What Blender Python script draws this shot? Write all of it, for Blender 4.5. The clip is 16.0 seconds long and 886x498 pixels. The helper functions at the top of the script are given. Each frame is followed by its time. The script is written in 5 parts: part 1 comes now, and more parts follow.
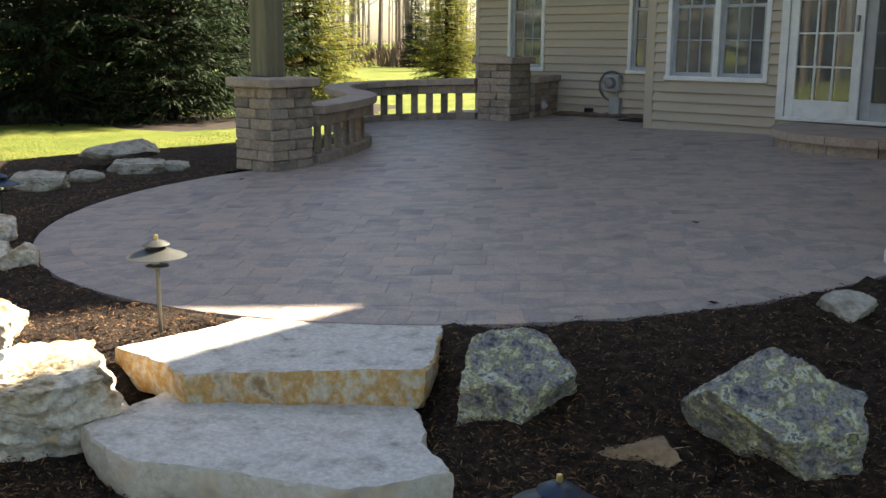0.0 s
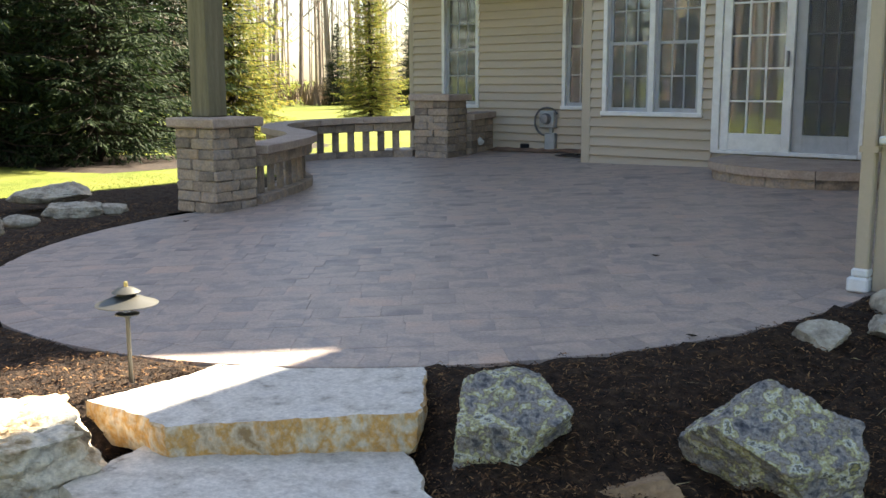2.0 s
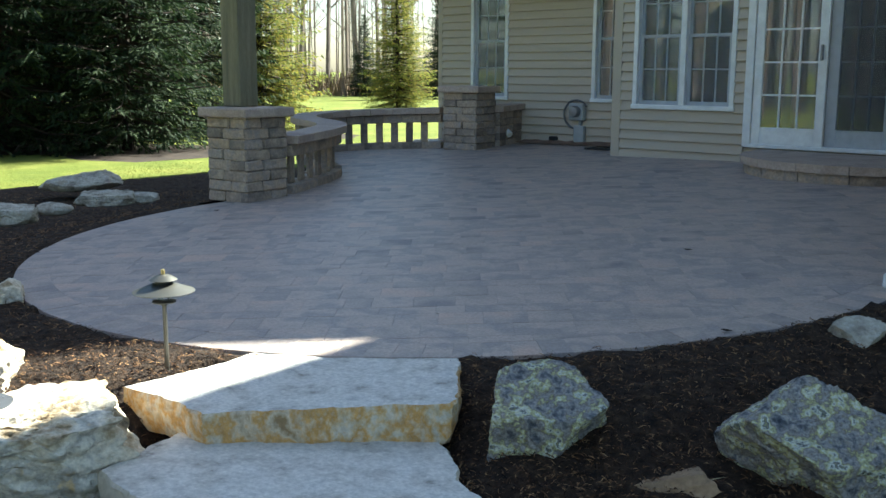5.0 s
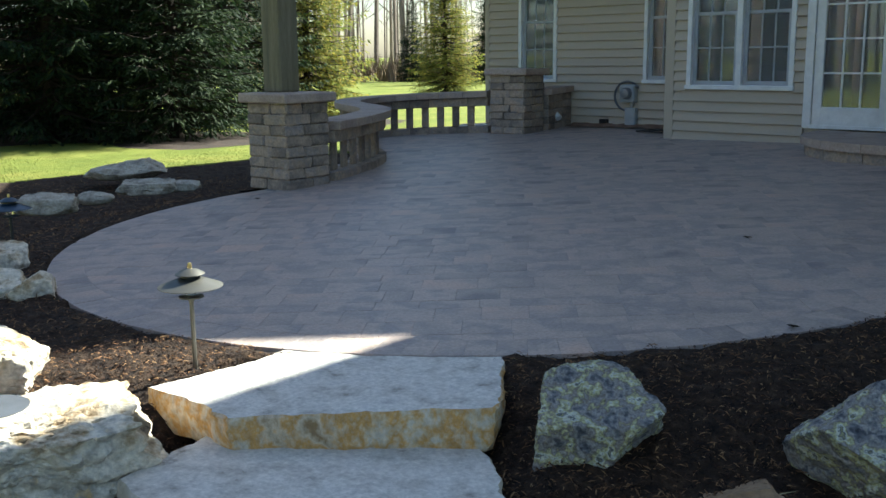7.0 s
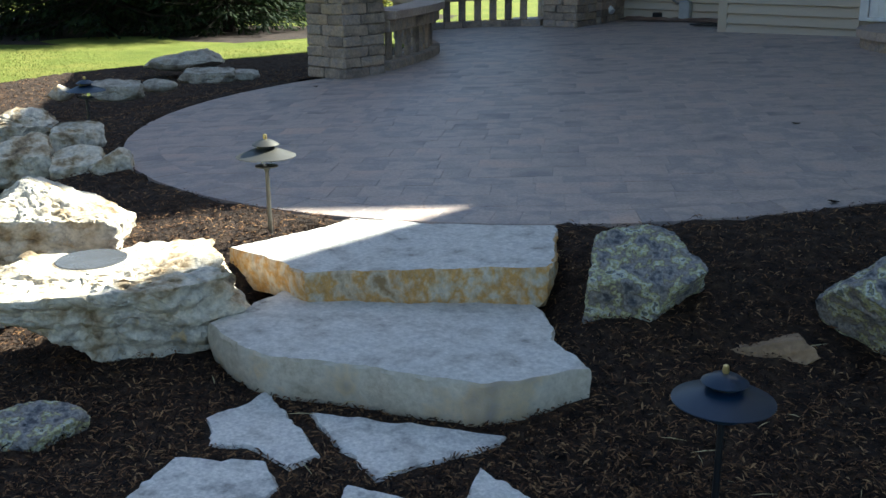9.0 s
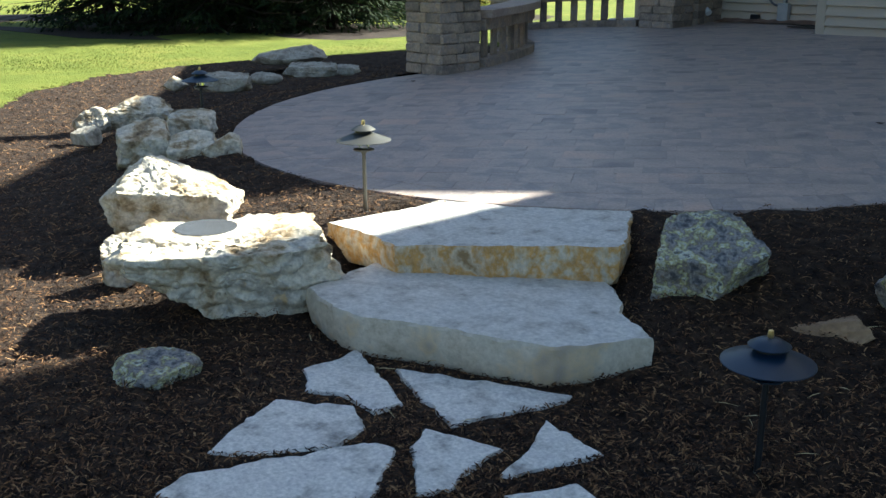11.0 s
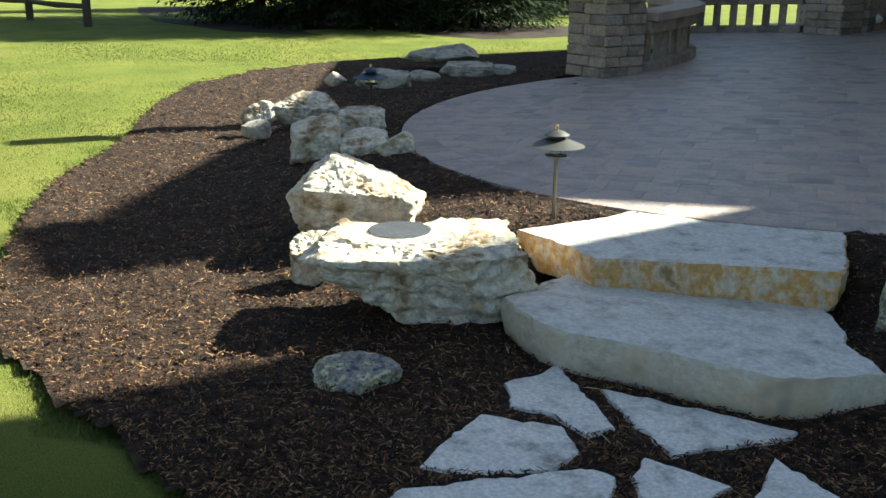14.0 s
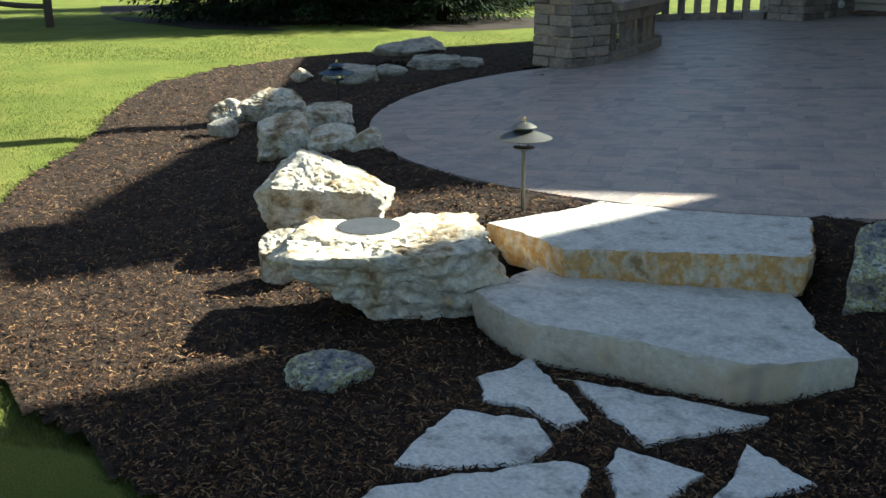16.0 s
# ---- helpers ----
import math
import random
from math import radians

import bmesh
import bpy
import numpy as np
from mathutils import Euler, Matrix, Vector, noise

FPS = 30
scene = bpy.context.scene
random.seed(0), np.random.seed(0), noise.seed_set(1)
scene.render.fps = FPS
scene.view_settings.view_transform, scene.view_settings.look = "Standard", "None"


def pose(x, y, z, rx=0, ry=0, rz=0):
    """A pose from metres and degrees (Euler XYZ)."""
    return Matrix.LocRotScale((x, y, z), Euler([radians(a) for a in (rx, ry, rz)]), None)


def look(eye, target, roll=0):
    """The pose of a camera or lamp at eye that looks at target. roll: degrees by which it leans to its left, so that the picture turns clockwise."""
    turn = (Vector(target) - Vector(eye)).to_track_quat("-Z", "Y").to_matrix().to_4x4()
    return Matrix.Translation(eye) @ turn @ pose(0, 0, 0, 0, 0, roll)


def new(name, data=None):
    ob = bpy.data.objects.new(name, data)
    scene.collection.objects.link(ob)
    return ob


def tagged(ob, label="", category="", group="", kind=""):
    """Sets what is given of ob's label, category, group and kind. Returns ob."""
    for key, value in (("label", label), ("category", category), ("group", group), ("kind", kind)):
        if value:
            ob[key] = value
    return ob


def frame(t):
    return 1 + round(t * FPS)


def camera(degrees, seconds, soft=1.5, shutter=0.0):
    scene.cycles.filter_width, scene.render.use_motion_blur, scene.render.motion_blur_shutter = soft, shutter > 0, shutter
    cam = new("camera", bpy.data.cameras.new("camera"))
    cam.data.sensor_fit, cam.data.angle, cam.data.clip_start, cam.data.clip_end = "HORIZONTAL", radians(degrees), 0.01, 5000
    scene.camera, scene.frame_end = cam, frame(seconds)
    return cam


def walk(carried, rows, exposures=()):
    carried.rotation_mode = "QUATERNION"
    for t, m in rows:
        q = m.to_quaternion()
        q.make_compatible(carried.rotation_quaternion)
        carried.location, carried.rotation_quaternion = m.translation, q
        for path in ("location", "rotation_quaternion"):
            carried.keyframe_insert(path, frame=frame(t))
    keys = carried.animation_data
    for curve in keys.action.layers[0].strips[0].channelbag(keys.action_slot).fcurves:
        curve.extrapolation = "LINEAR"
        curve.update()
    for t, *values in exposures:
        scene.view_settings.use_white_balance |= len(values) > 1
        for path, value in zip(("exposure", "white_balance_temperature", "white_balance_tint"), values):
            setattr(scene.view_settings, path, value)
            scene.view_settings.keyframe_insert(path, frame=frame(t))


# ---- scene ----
cam = camera(48.0, 16.0)
PATH = [
    (0, (0.47, 1.298, 1.152), (-0.92, 2.678, 0.746), 0.3),
    (0.5, (0.347, 1.237, 1.149), (-0.976, 2.692, 0.785), -0.5),
    (1, (0.282, 1.169, 1.152), (-0.965, 2.69, 0.792), -0.4),
    (1.5, (0.268, 1.162, 1.154), (-1.027, 2.648, 0.816), -0.1),
    (2, (0.255, 1.176, 1.154), (-1.03, 2.672, 0.82), -0.2),
    (2.5, (0.229, 1.182, 1.148), (-1.039, 2.687, 0.791), -0.5),
    (3, (0.227, 1.159, 1.15), (-1.066, 2.645, 0.803), -0.2),
    (5.5, (0.219, 1.144, 1.152), (-1.102, 2.604, 0.798), 0.2),
    (6, (0.19, 1.152, 1.151), (-1.146, 2.593, 0.782), -0.1),
    (6.5, (0.113, 1.228, 1.14), (-1.282, 2.625, 0.82), -0.2),
    (7, (0.066, 1.361, 1.128), (-1.322, 2.75, 0.749), -0.6),
    (7.5, (0.06, 1.376, 1.106), (-1.321, 2.751, 0.659), -0.6),
    (8, (0.107, 1.296, 1.086), (-1.3, 2.627, 0.584), -0.5),
    (8.5, (0.162, 1.2, 1.071), (-1.25, 2.504, 0.518), -0.5),
    (11, (0.509, 0.952, 1.07), (-1.03, 2.097, 0.503), -0.3),
    (11.5, (0.48, 0.931, 1.074), (-1.106, 1.991, 0.475), -0.3),
    (12, (0.37, 0.894, 1.075), (-1.196, 1.992, 0.489), -0.8),
    (12.5, (0.269, 0.824, 1.076), (-1.305, 1.916, 0.503), -0.6),
    (13, (0.242, 0.8, 1.077), (-1.339, 1.888, 0.513), -0.5),
    (13.5, (0.232, 0.781, 1.076), (-1.392, 1.805, 0.513), 0.1),
    (14, (0.219, 0.773, 1.07), (-1.448, 1.72, 0.501), 0.5),
    (14.5, (0.212, 0.763, 1.07), (-1.454, 1.708, 0.495), 0.5),
    (15, (0.207, 0.762, 1.076), (-1.462, 1.693, 0.488), -0.1),
    (15.5, (0.213, 0.769, 1.075), (-1.458, 1.707, 0.503), -0.5),
    (16, (0.215, 0.789, 1.073), (-1.421, 1.781, 0.491), -0.5),
]
walk(cam, [(t, look(e, g, r)) for t, e, g, r in PATH], [(0.0, 1.97, 7200, 8), (0.5, 2.40, 7200, 8), (1.0, 2.65, 7200, 8), (1.5, 2.60, 7200, 9), (2.0, 2.40, 7100, 9), (2.5, 2.18, 6110, 0), (3.0, 2.26, 5910, -2), (5.5, 1.88, 5910, -1), (8.0, 1.65, 5910, 2), (12.5, 1.65, 5910, 0), (14.5, 1.42, 6210, -1), (16.0, 1.33, 5980, -2)])

# ---- world and sun ----
SUN_EL, SUN_AZ = radians(38.0), radians(6.0)
world = bpy.data.worlds.new("sky")
scene.world = world
world.use_nodes = True
wn = world.node_tree
sky = wn.nodes.new("ShaderNodeTexSky")
sky.sky_type, sky.sun_disc = "NISHITA", False
sky.sun_elevation, sky.sun_rotation = SUN_EL, SUN_AZ
sky.air_density, sky.dust_density, sky.ozone_density = 1.0, 1.5, 1.0
wn.links.new(sky.outputs[0], wn.nodes["Background"].inputs[0])
wn.nodes["Background"].inputs[1].default_value = 0.068
sun = new("sun", bpy.data.lights.new("sun", "SUN"))
sun.data.energy, sun.data.angle, sun.data.color = 7.0, radians(0.6), (1.0, 0.93, 0.80)
sun.matrix_world = look((math.sin(SUN_AZ) * 30, 30, 30 * math.tan(SUN_EL)), (0, 0, 0))


# ---- materials ----
def srgb(r, g, b):
    return tuple((v / 255) ** 2.2 for v in (r, g, b))


def surface(name, stops, scale=6.0, rough=0.8, bump=0.3, fine=60.0, stretch=(1, 1, 1), spec=0.3, metal=0.0, per_piece=0.0, per_island=0.0, grain=0.25, far=0.01, through_light=0.0):
    """A two-scale noise material: broad colour patches, fine grain, relief."""
    m = bpy.data.materials.new(name)
    m.use_nodes = True
    nt = m.node_tree
    N, L = nt.nodes, nt.links
    bsdf = N["Principled BSDF"]
    bsdf.inputs["Roughness"].default_value = rough
    bsdf.inputs["Metallic"].default_value = metal
    bsdf.inputs["Specular IOR Level"].default_value = spec
    co = N.new("ShaderNodeTexCoord")
    mp = N.new("ShaderNodeMapping")
    mp.inputs["Scale"].default_value = stretch
    L.new(co.outputs["Object"], mp.inputs[0])
    vec = mp.outputs[0]
    if per_piece or per_island:
        rnd = N.new("ShaderNodeObjectInfo").outputs["Random"] if per_piece else N.new("ShaderNodeNewGeometry").outputs["Random Per Island"]
        sc = N.new("ShaderNodeVectorMath")
        sc.operation = "ADD"
        mul = N.new("ShaderNodeMath")
        mul.operation = "MULTIPLY"
        mul.inputs[1].default_value = 37.0
        L.new(rnd, mul.inputs[0])
        L.new(vec, sc.inputs[0])
        L.new(mul.outputs[0], sc.inputs[1])
        vec = sc.outputs[0]
    n1 = N.new("ShaderNodeTexNoise")
    n1.inputs["Scale"].default_value, n1.inputs["Detail"].default_value, n1.inputs["Roughness"].default_value = scale, 5, 0.6
    n2 = N.new("ShaderNodeTexNoise")
    n2.inputs["Scale"].default_value, n2.inputs["Detail"].default_value, n2.inputs["Roughness"].default_value = fine, 4, 0.65
    L.new(vec, n1.inputs["Vector"])
    L.new(vec, n2.inputs["Vector"])
    fac = n1.outputs[0]
    if per_piece or per_island:
        mx = N.new("ShaderNodeMath")
        mx.operation = "MULTIPLY_ADD"
        mx.inputs[1].default_value = per_piece or per_island
        L.new(rnd, mx.inputs[0])
        sb = N.new("ShaderNodeMath")
        sb.operation = "SUBTRACT"
        sb.inputs[1].default_value = 0.5 * (per_piece or per_island)
        L.new(fac, sb.inputs[0])
        L.new(sb.outputs[0], mx.inputs[2])
        fac = mx.outputs[0]
    ramp = N.new("ShaderNodeValToRGB")
    el = ramp.color_ramp.elements
    while len(el) < len(stops):
        el.new(0.5)
    for i, (p, c) in enumerate(stops):
        el[i].position, el[i].color = p, (*c, 1)
    L.new(fac, ramp.inputs[0])
    hs = N.new("ShaderNodeHueSaturation")
    mr = N.new("ShaderNodeMapRange")
    mr.inputs[1].default_value, mr.inputs[2].default_value = 0.25, 0.75
    mr.inputs[3].default_value, mr.inputs[4].default_value = 1 - grain, 1 + grain
    L.new(n2.outputs[0], mr.inputs[0])
    L.new(mr.outputs[0], hs.inputs["Value"])
    L.new(ramp.outputs[0], hs.inputs["Color"])
    L.new(hs.outputs[0], bsdf.inputs["Base Color"])
    if through_light:
        tr = N.new("ShaderNodeBsdfTranslucent")
        mixer = N.new("ShaderNodeMixShader")
        mixer.inputs[0].default_value = through_light
        L.new(hs.outputs[0], tr.inputs[0])
        L.new(bsdf.outputs[0], mixer.inputs[1])
        L.new(tr.outputs[0], mixer.inputs[2])
        L.new(mixer.outputs[0], N["Material Output"].inputs[0])
    if bump:
        add = N.new("ShaderNodeMath")
        add.operation = "MULTIPLY_ADD"
        add.inputs[1].default_value = 0.35
        L.new(n2.outputs[0], add.inputs[0])
        L.new(n1.outputs[0], add.inputs[2])
        bp = N.new("ShaderNodeBump")
        bp.inputs["Strength"].default_value, bp.inputs["Distance"].default_value = bump, far
        L.new(add.outputs[0], bp.inputs["Height"])
        L.new(bp.outputs[0], bsdf.inputs["Normal"])
    return m


def plain(name, color, rough=0.5, metal=0.0, spec=0.5):
    v = [0.86, 1.08]
    return surface(name, [(0.3, tuple(c * v[0] for c in color)), (0.7, tuple(c * v[1] for c in color))], 9.0, rough, 0.05, 140.0, spec=spec, metal=metal, grain=0.06, far=0.002)


M_PAVER = surface("tumbled_paver", [(0.24, (0.212, 0.182, 0.178)), (0.38, (0.371, 0.300, 0.260)), (0.48, (0.456, 0.360, 0.303)), (0.56, (0.297, 0.252, 0.235)), (0.66, (0.424, 0.335, 0.286)), (0.80, (0.519, 0.370, 0.291))], 2.0, 0.5, 0.25, 70.0, per_piece=0.3, spec=0.45)
M_PAVER_FAR = surface("tumbled_paver_joined", [(0.24, (0.212, 0.182, 0.178)), (0.38, (0.371, 0.300, 0.260)), (0.48, (0.456, 0.360, 0.303)), (0.56, (0.297, 0.252, 0.235)), (0.66, (0.424, 0.335, 0.286)), (0.80, (0.519, 0.370, 0.291))], 2.0, 0.5, 0.25, 70.0, per_island=0.3, spec=0.45)
M_JOINT = surface("joint_sand", [(0.3, (0.25, 0.22, 0.205)), (0.7, (0.34, 0.30, 0.275))], 14.0, 0.95, 0.4, 200.0)
M_BLOCK = surface("wall_block", [(0.22, (0.20, 0.165, 0.14)), (0.40, (0.32, 0.255, 0.20)), (0.52, (0.43, 0.335, 0.25)), (0.62, (0.31, 0.265, 0.235)), (0.72, (0.40, 0.31, 0.235)), (0.86, (0.46, 0.335, 0.245))], 7.0, 0.9, 0.8, 45.0, per_piece=0.5, grain=0.3, far=0.014)
M_CAP = surface("cap_stone", [(0.3, (0.34, 0.265, 0.225)), (0.55, (0.45, 0.355, 0.29)), (0.75, (0.39, 0.305, 0.255))], 4.0, 0.85, 0.5, 60.0, per_piece=0.15, far=0.008)
M_CORE = surface("wall_core", [(0.3, (0.09, 0.08, 0.07)), (0.7, (0.14, 0.125, 0.11))], 9.0, 0.95, 0.3)
M_SIDING = surface("tan_vinyl_siding", [(0.3, (0.44, 0.38, 0.30)), (0.7, (0.50, 0.43, 0.34))], 1.6, 0.55, 0.12, 60.0, stretch=(0.25, 0.25, 3), grain=0.05, far=0.004)
M_CORNER = surface("tan_corner_trim", [(0.3, (0.44, 0.38, 0.30)), (0.7, (0.48, 0.42, 0.33))], 2.0, 0.5, 0.05, 40.0, grain=0.04)
M_WHITE = plain("white_vinyl", (0.76, 0.77, 0.77), 0.4)
M_SASH = plain("grey_screen_frame", (0.40, 0.42, 0.45), 0.5)
# Near black puts the lack of light indoors into the wall colour.
M_UNLIT_ROOM = plain("unlit_room_black", (0.022, 0.022, 0.025), 0.8)
M_ROOF = surface("roof_shingle", [(0.3, (0.06, 0.055, 0.05)), (0.7, (0.12, 0.105, 0.095))], 9.0, 0.9, 0.4, 80.0)
M_LIMESTONE = surface("pale_limestone", [(0.28, (0.27, 0.24, 0.21)), (0.36, (0.51, 0.47, 0.415)), (0.48, (0.63, 0.59, 0.53)), (0.58, (0.68, 0.64, 0.58)), (0.68, (0.58, 0.545, 0.50)), (0.76, (0.42, 0.39, 0.365))], 9.0, 0.85, 0.7, 55.0, grain=0.26, far=0.015)
M_BUFF = surface("buff_stone_face", [(0.28, (0.30, 0.20, 0.10)), (0.38, (0.56, 0.46, 0.33)), (0.47, (0.52, 0.29, 0.085)), (0.54, (0.56, 0.44, 0.28)), (0.60, (0.58, 0.53, 0.44)), (0.70, (0.50, 0.27, 0.075))], 9.0, 0.85, 0.8, 40.0, stretch=(1, 1, 0.8), grain=0.3, far=0.015)
M_FACE = surface("grey_buff_stone_face", [(0.28, (0.26, 0.22, 0.17)), (0.38, (0.52, 0.46, 0.36)), (0.52, (0.57, 0.52, 0.43)), (0.62, (0.54, 0.44, 0.30)), (0.72, (0.34, 0.30, 0.26))], 5.0, 0.85, 0.6, 40.0, grain=0.2, far=0.015)
M_ROCK = surface("weathered_limestone_boulder", [(0.32, (0.10, 0.072, 0.045)), (0.40, (0.34, 0.25, 0.15)), (0.47, (0.55, 0.47, 0.35)), (0.56, (0.64, 0.58, 0.48)), (0.63, (0.40, 0.36, 0.30)), (0.70, (0.52, 0.37, 0.19))], 6.0, 0.9, 0.8, 40.0, grain=0.4, far=0.022)
M_GREYROCK = surface("grey_fieldstone", [(0.32, (0.17, 0.15, 0.12)), (0.45, (0.36, 0.32, 0.26)), (0.56, (0.46, 0.42, 0.35)), (0.68, (0.30, 0.26, 0.20))], 7.0, 0.9, 0.7, 50.0, grain=0.25, far=0.02)
M_TANROCK = surface("tan_fieldstone", [(0.3, (0.23, 0.15, 0.09)), (0.6, (0.37, 0.25, 0.15)), (0.8, (0.29, 0.19, 0.11))], 6.0, 0.9, 0.5, 50.0, far=0.015)
M_LICHEN = surface("lichen_covered_boulder", [(0.28, (0.035, 0.04, 0.05)), (0.38, (0.14, 0.14, 0.15)), (0.45, (0.31, 0.29, 0.27)), (0.50, (0.20, 0.175, 0.15)), (0.54, (0.42, 0.40, 0.20)), (0.60, (0.55, 0.55, 0.47)), (0.64, (0.10, 0.10, 0.11)), (0.70, (0.36, 0.35, 0.17)), (0.8, (0.44, 0.29, 0.08))], 17.0, 0.9, 0.9, 75.0, grain=0.5, far=0.02)
M_FLAG = surface("flagstone", [(0.28, (0.29, 0.26, 0.24)), (0.40, (0.60, 0.555, 0.50)), (0.50, (0.75, 0.70, 0.635)), (0.62, (0.68, 0.63, 0.58)), (0.74, (0.48, 0.435, 0.40))], 9.0, 0.85, 0.5, 70.0, grain=0.3)
M_MULCH = surface("shredded_bark_mulch", [(0.3, (0.010, 0.006, 0.0042)), (0.5, (0.034, 0.020, 0.012)), (0.7, (0.075, 0.046, 0.026))], 22.0, 0.95, 1.0, 130.0, grain=0.5, far=0.03)
M_CHIP = surface("bark_strand", [(0.22, (0.008, 0.0045, 0.0035)), (0.42, (0.034, 0.0155, 0.0085)), (0.58, (0.095, 0.047, 0.022)), (0.74, (0.205, 0.108, 0.048)), (0.9, (0.33, 0.20, 0.095))], 3.0, 0.95, 0.2, 160.0, per_island=0.7)
M_STRAW = plain("dry_straw", (0.48, 0.38, 0.2), 0.8)
M_LAWN = surface("lawn_turf", [(0.3, (0.108, 0.135, 0.027)), (0.5, (0.148, 0.173, 0.035)), (0.72, (0.205, 0.203, 0.05))], 1.1, 0.95, 1.0, 160.0, grain=0.45, spec=0.1, far=0.04)
M_BLADE = surface("grass_blade", [(0.2, (0.085, 0.118, 0.03)), (0.5, (0.14, 0.165, 0.036)), (0.85, (0.24, 0.23, 0.07))], 2.0, 0.7, 0.0, 90.0, per_island=0.6, spec=0.2, through_light=0.45)
M_SOIL = surface("reddish_soil", [(0.3, (0.14, 0.085, 0.06)), (0.7, (0.30, 0.20, 0.145))], 9.0, 0.95, 0.6, 60.0)
# Brown litter kept near black: the evergreens' shade is put into its colour.
M_LITTER = surface("shaded_needle_litter", [(0.3, (0.014, 0.009, 0.006)), (0.7, (0.04, 0.025, 0.016))], 5.0, 0.95, 0.6, 80.0)
# Spruce needles twice: shade is put into this colour, sunlight into the next.
M_NEEDLE = surface("shaded_spruce_needles", [(0.2, (0.008, 0.018, 0.009)), (0.5, (0.019, 0.036, 0.014)), (0.85, (0.05, 0.066, 0.022))], 1.3, 0.75, 0.0, 30.0, per_island=0.5, spec=0.15, through_light=0.3)
M_NEEDLE_SUN = surface("sunlit_spruce_needles", [(0.2, (0.085, 0.12, 0.028)), (0.5, (0.19, 0.21, 0.045)), (0.85, (0.40, 0.30, 0.06))], 0.8, 0.75, 0.0, 30.0, per_island=0.5, spec=0.2, through_light=0.5)
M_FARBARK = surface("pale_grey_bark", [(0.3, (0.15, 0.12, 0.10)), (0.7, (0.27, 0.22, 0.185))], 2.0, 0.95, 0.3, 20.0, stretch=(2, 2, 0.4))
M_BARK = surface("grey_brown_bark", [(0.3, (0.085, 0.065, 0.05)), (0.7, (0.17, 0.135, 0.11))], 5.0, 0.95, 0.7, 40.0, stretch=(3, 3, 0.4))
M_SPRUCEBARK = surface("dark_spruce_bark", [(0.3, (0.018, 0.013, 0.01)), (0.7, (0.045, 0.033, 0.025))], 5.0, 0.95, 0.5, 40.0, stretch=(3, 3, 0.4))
M_POST = surface("stained_cedar_post", [(0.28, (0.12, 0.11, 0.075)), (0.5, (0.19, 0.17, 0.11)), (0.75, (0.25, 0.22, 0.15))], 4.0, 0.8, 0.4, 60.0, stretch=(4, 4, 0.25), far=0.006)
M_FENCE = surface("weathered_rail", [(0.3, (0.07, 0.05, 0.038)), (0.7, (0.12, 0.09, 0.07))], 4.0, 0.9, 0.4, 50.0, stretch=(3, 3, 0.5))
M_BRONZE = plain("bronze_metal", (0.13, 0.125, 0.108), 0.42, 0.65)
M_BRASS = plain("brass_finial", (0.75, 0.58, 0.28), 0.35, 0.9)
M_BLACK = plain("black_enamel", (0.012, 0.014, 0.018), 0.4)
# Black enamel with the blue of the reflected sky put into its colour.
M_SKY_BLACK = plain("sky_tinted_black_enamel", (0.006, 0.020, 0.045), 0.38)
M_GREYBOX = plain("grey_utility_box", (0.36, 0.38, 0.39), 0.5)
M_CABLE = plain("grey_cable", (0.12, 0.12, 0.125), 0.6)
M_BLUE = plain("blue_plastic", (0.02, 0.06, 0.30), 0.4)
M_STEEL = plain("worn_steel", (0.3, 0.31, 0.33), 0.45, 0.7)
# The grey stands in for bright sky mirrored on the basin's water.
M_WATER = plain("sky_grey_water", (0.095, 0.10, 0.11), 0.07)
M_VINE = surface("far_brush", [(0.3, (0.10, 0.07, 0.045)), (0.7, (0.2, 0.14, 0.09))], 0.6, 0.95, 0.3, 9.0)
M_GLASS = bpy.data.materials.new("window_glass")
M_GLASS.use_nodes = True
_b = M_GLASS.node_tree.nodes["Principled BSDF"]
_b.inputs["Base Color"].default_value = (0.9, 0.93, 0.93, 1)
_b.inputs["Roughness"].default_value = 0.02
_b.inputs["Transmission Weight"].default_value = 0.9
_b.inputs["IOR"].default_value = 1.6


M_SCREEN = bpy.data.materials.new("grey_insect_screen")
M_SCREEN.use_nodes = True
_n, _l = M_SCREEN.node_tree.nodes, M_SCREEN.node_tree.links
_n["Principled BSDF"].inputs["Base Color"].default_value = (0.07, 0.08, 0.09, 1)
_n["Principled BSDF"].inputs["Roughness"].default_value = 0.7
_t, _m = _n.new("ShaderNodeBsdfTransparent"), _n.new("ShaderNodeMixShader")
_m.inputs[0].default_value = 0.38
_l.new(_t.outputs[0], _m.inputs[1])
_l.new(_n["Principled BSDF"].outputs[0], _m.inputs[2])
_l.new(_m.outputs[0], _n["Material Output"].inputs[0])


# ---- shape helpers ----
def finish(name, bm, material, smooth=False):
    me = bpy.data.meshes.new(name)
    bm.to_mesh(me)
    bm.free()
    for m in material if isinstance(material, (list, tuple)) else [material]:
        me.materials.append(m)
    if smooth:
        me.polygons.foreach_set("use_smooth", [True] * len(me.polygons))
        me.set_sharp_from_angle(angle=radians(36))
    return me


def part(name, bm, material, parent, label="", smooth=False):
    ob = new(name, finish(name, bm, material, smooth))
    ob.parent = parent
    return tagged(ob, label)


def thing(name, label, category, at=(0, 0, 0), rz=0.0, group="", kind=""):
    ob = new(name)
    ob.empty_display_size = 0.1
    ob.matrix_world = pose(*at, 0, 0, rz)
    return tagged(ob, label, category, group, kind)


def solo(name, bm, material, label, category="", kind="", group="", smooth=False):
    return tagged(new(name, finish(name, bm, material, smooth)), label, category, group, kind)


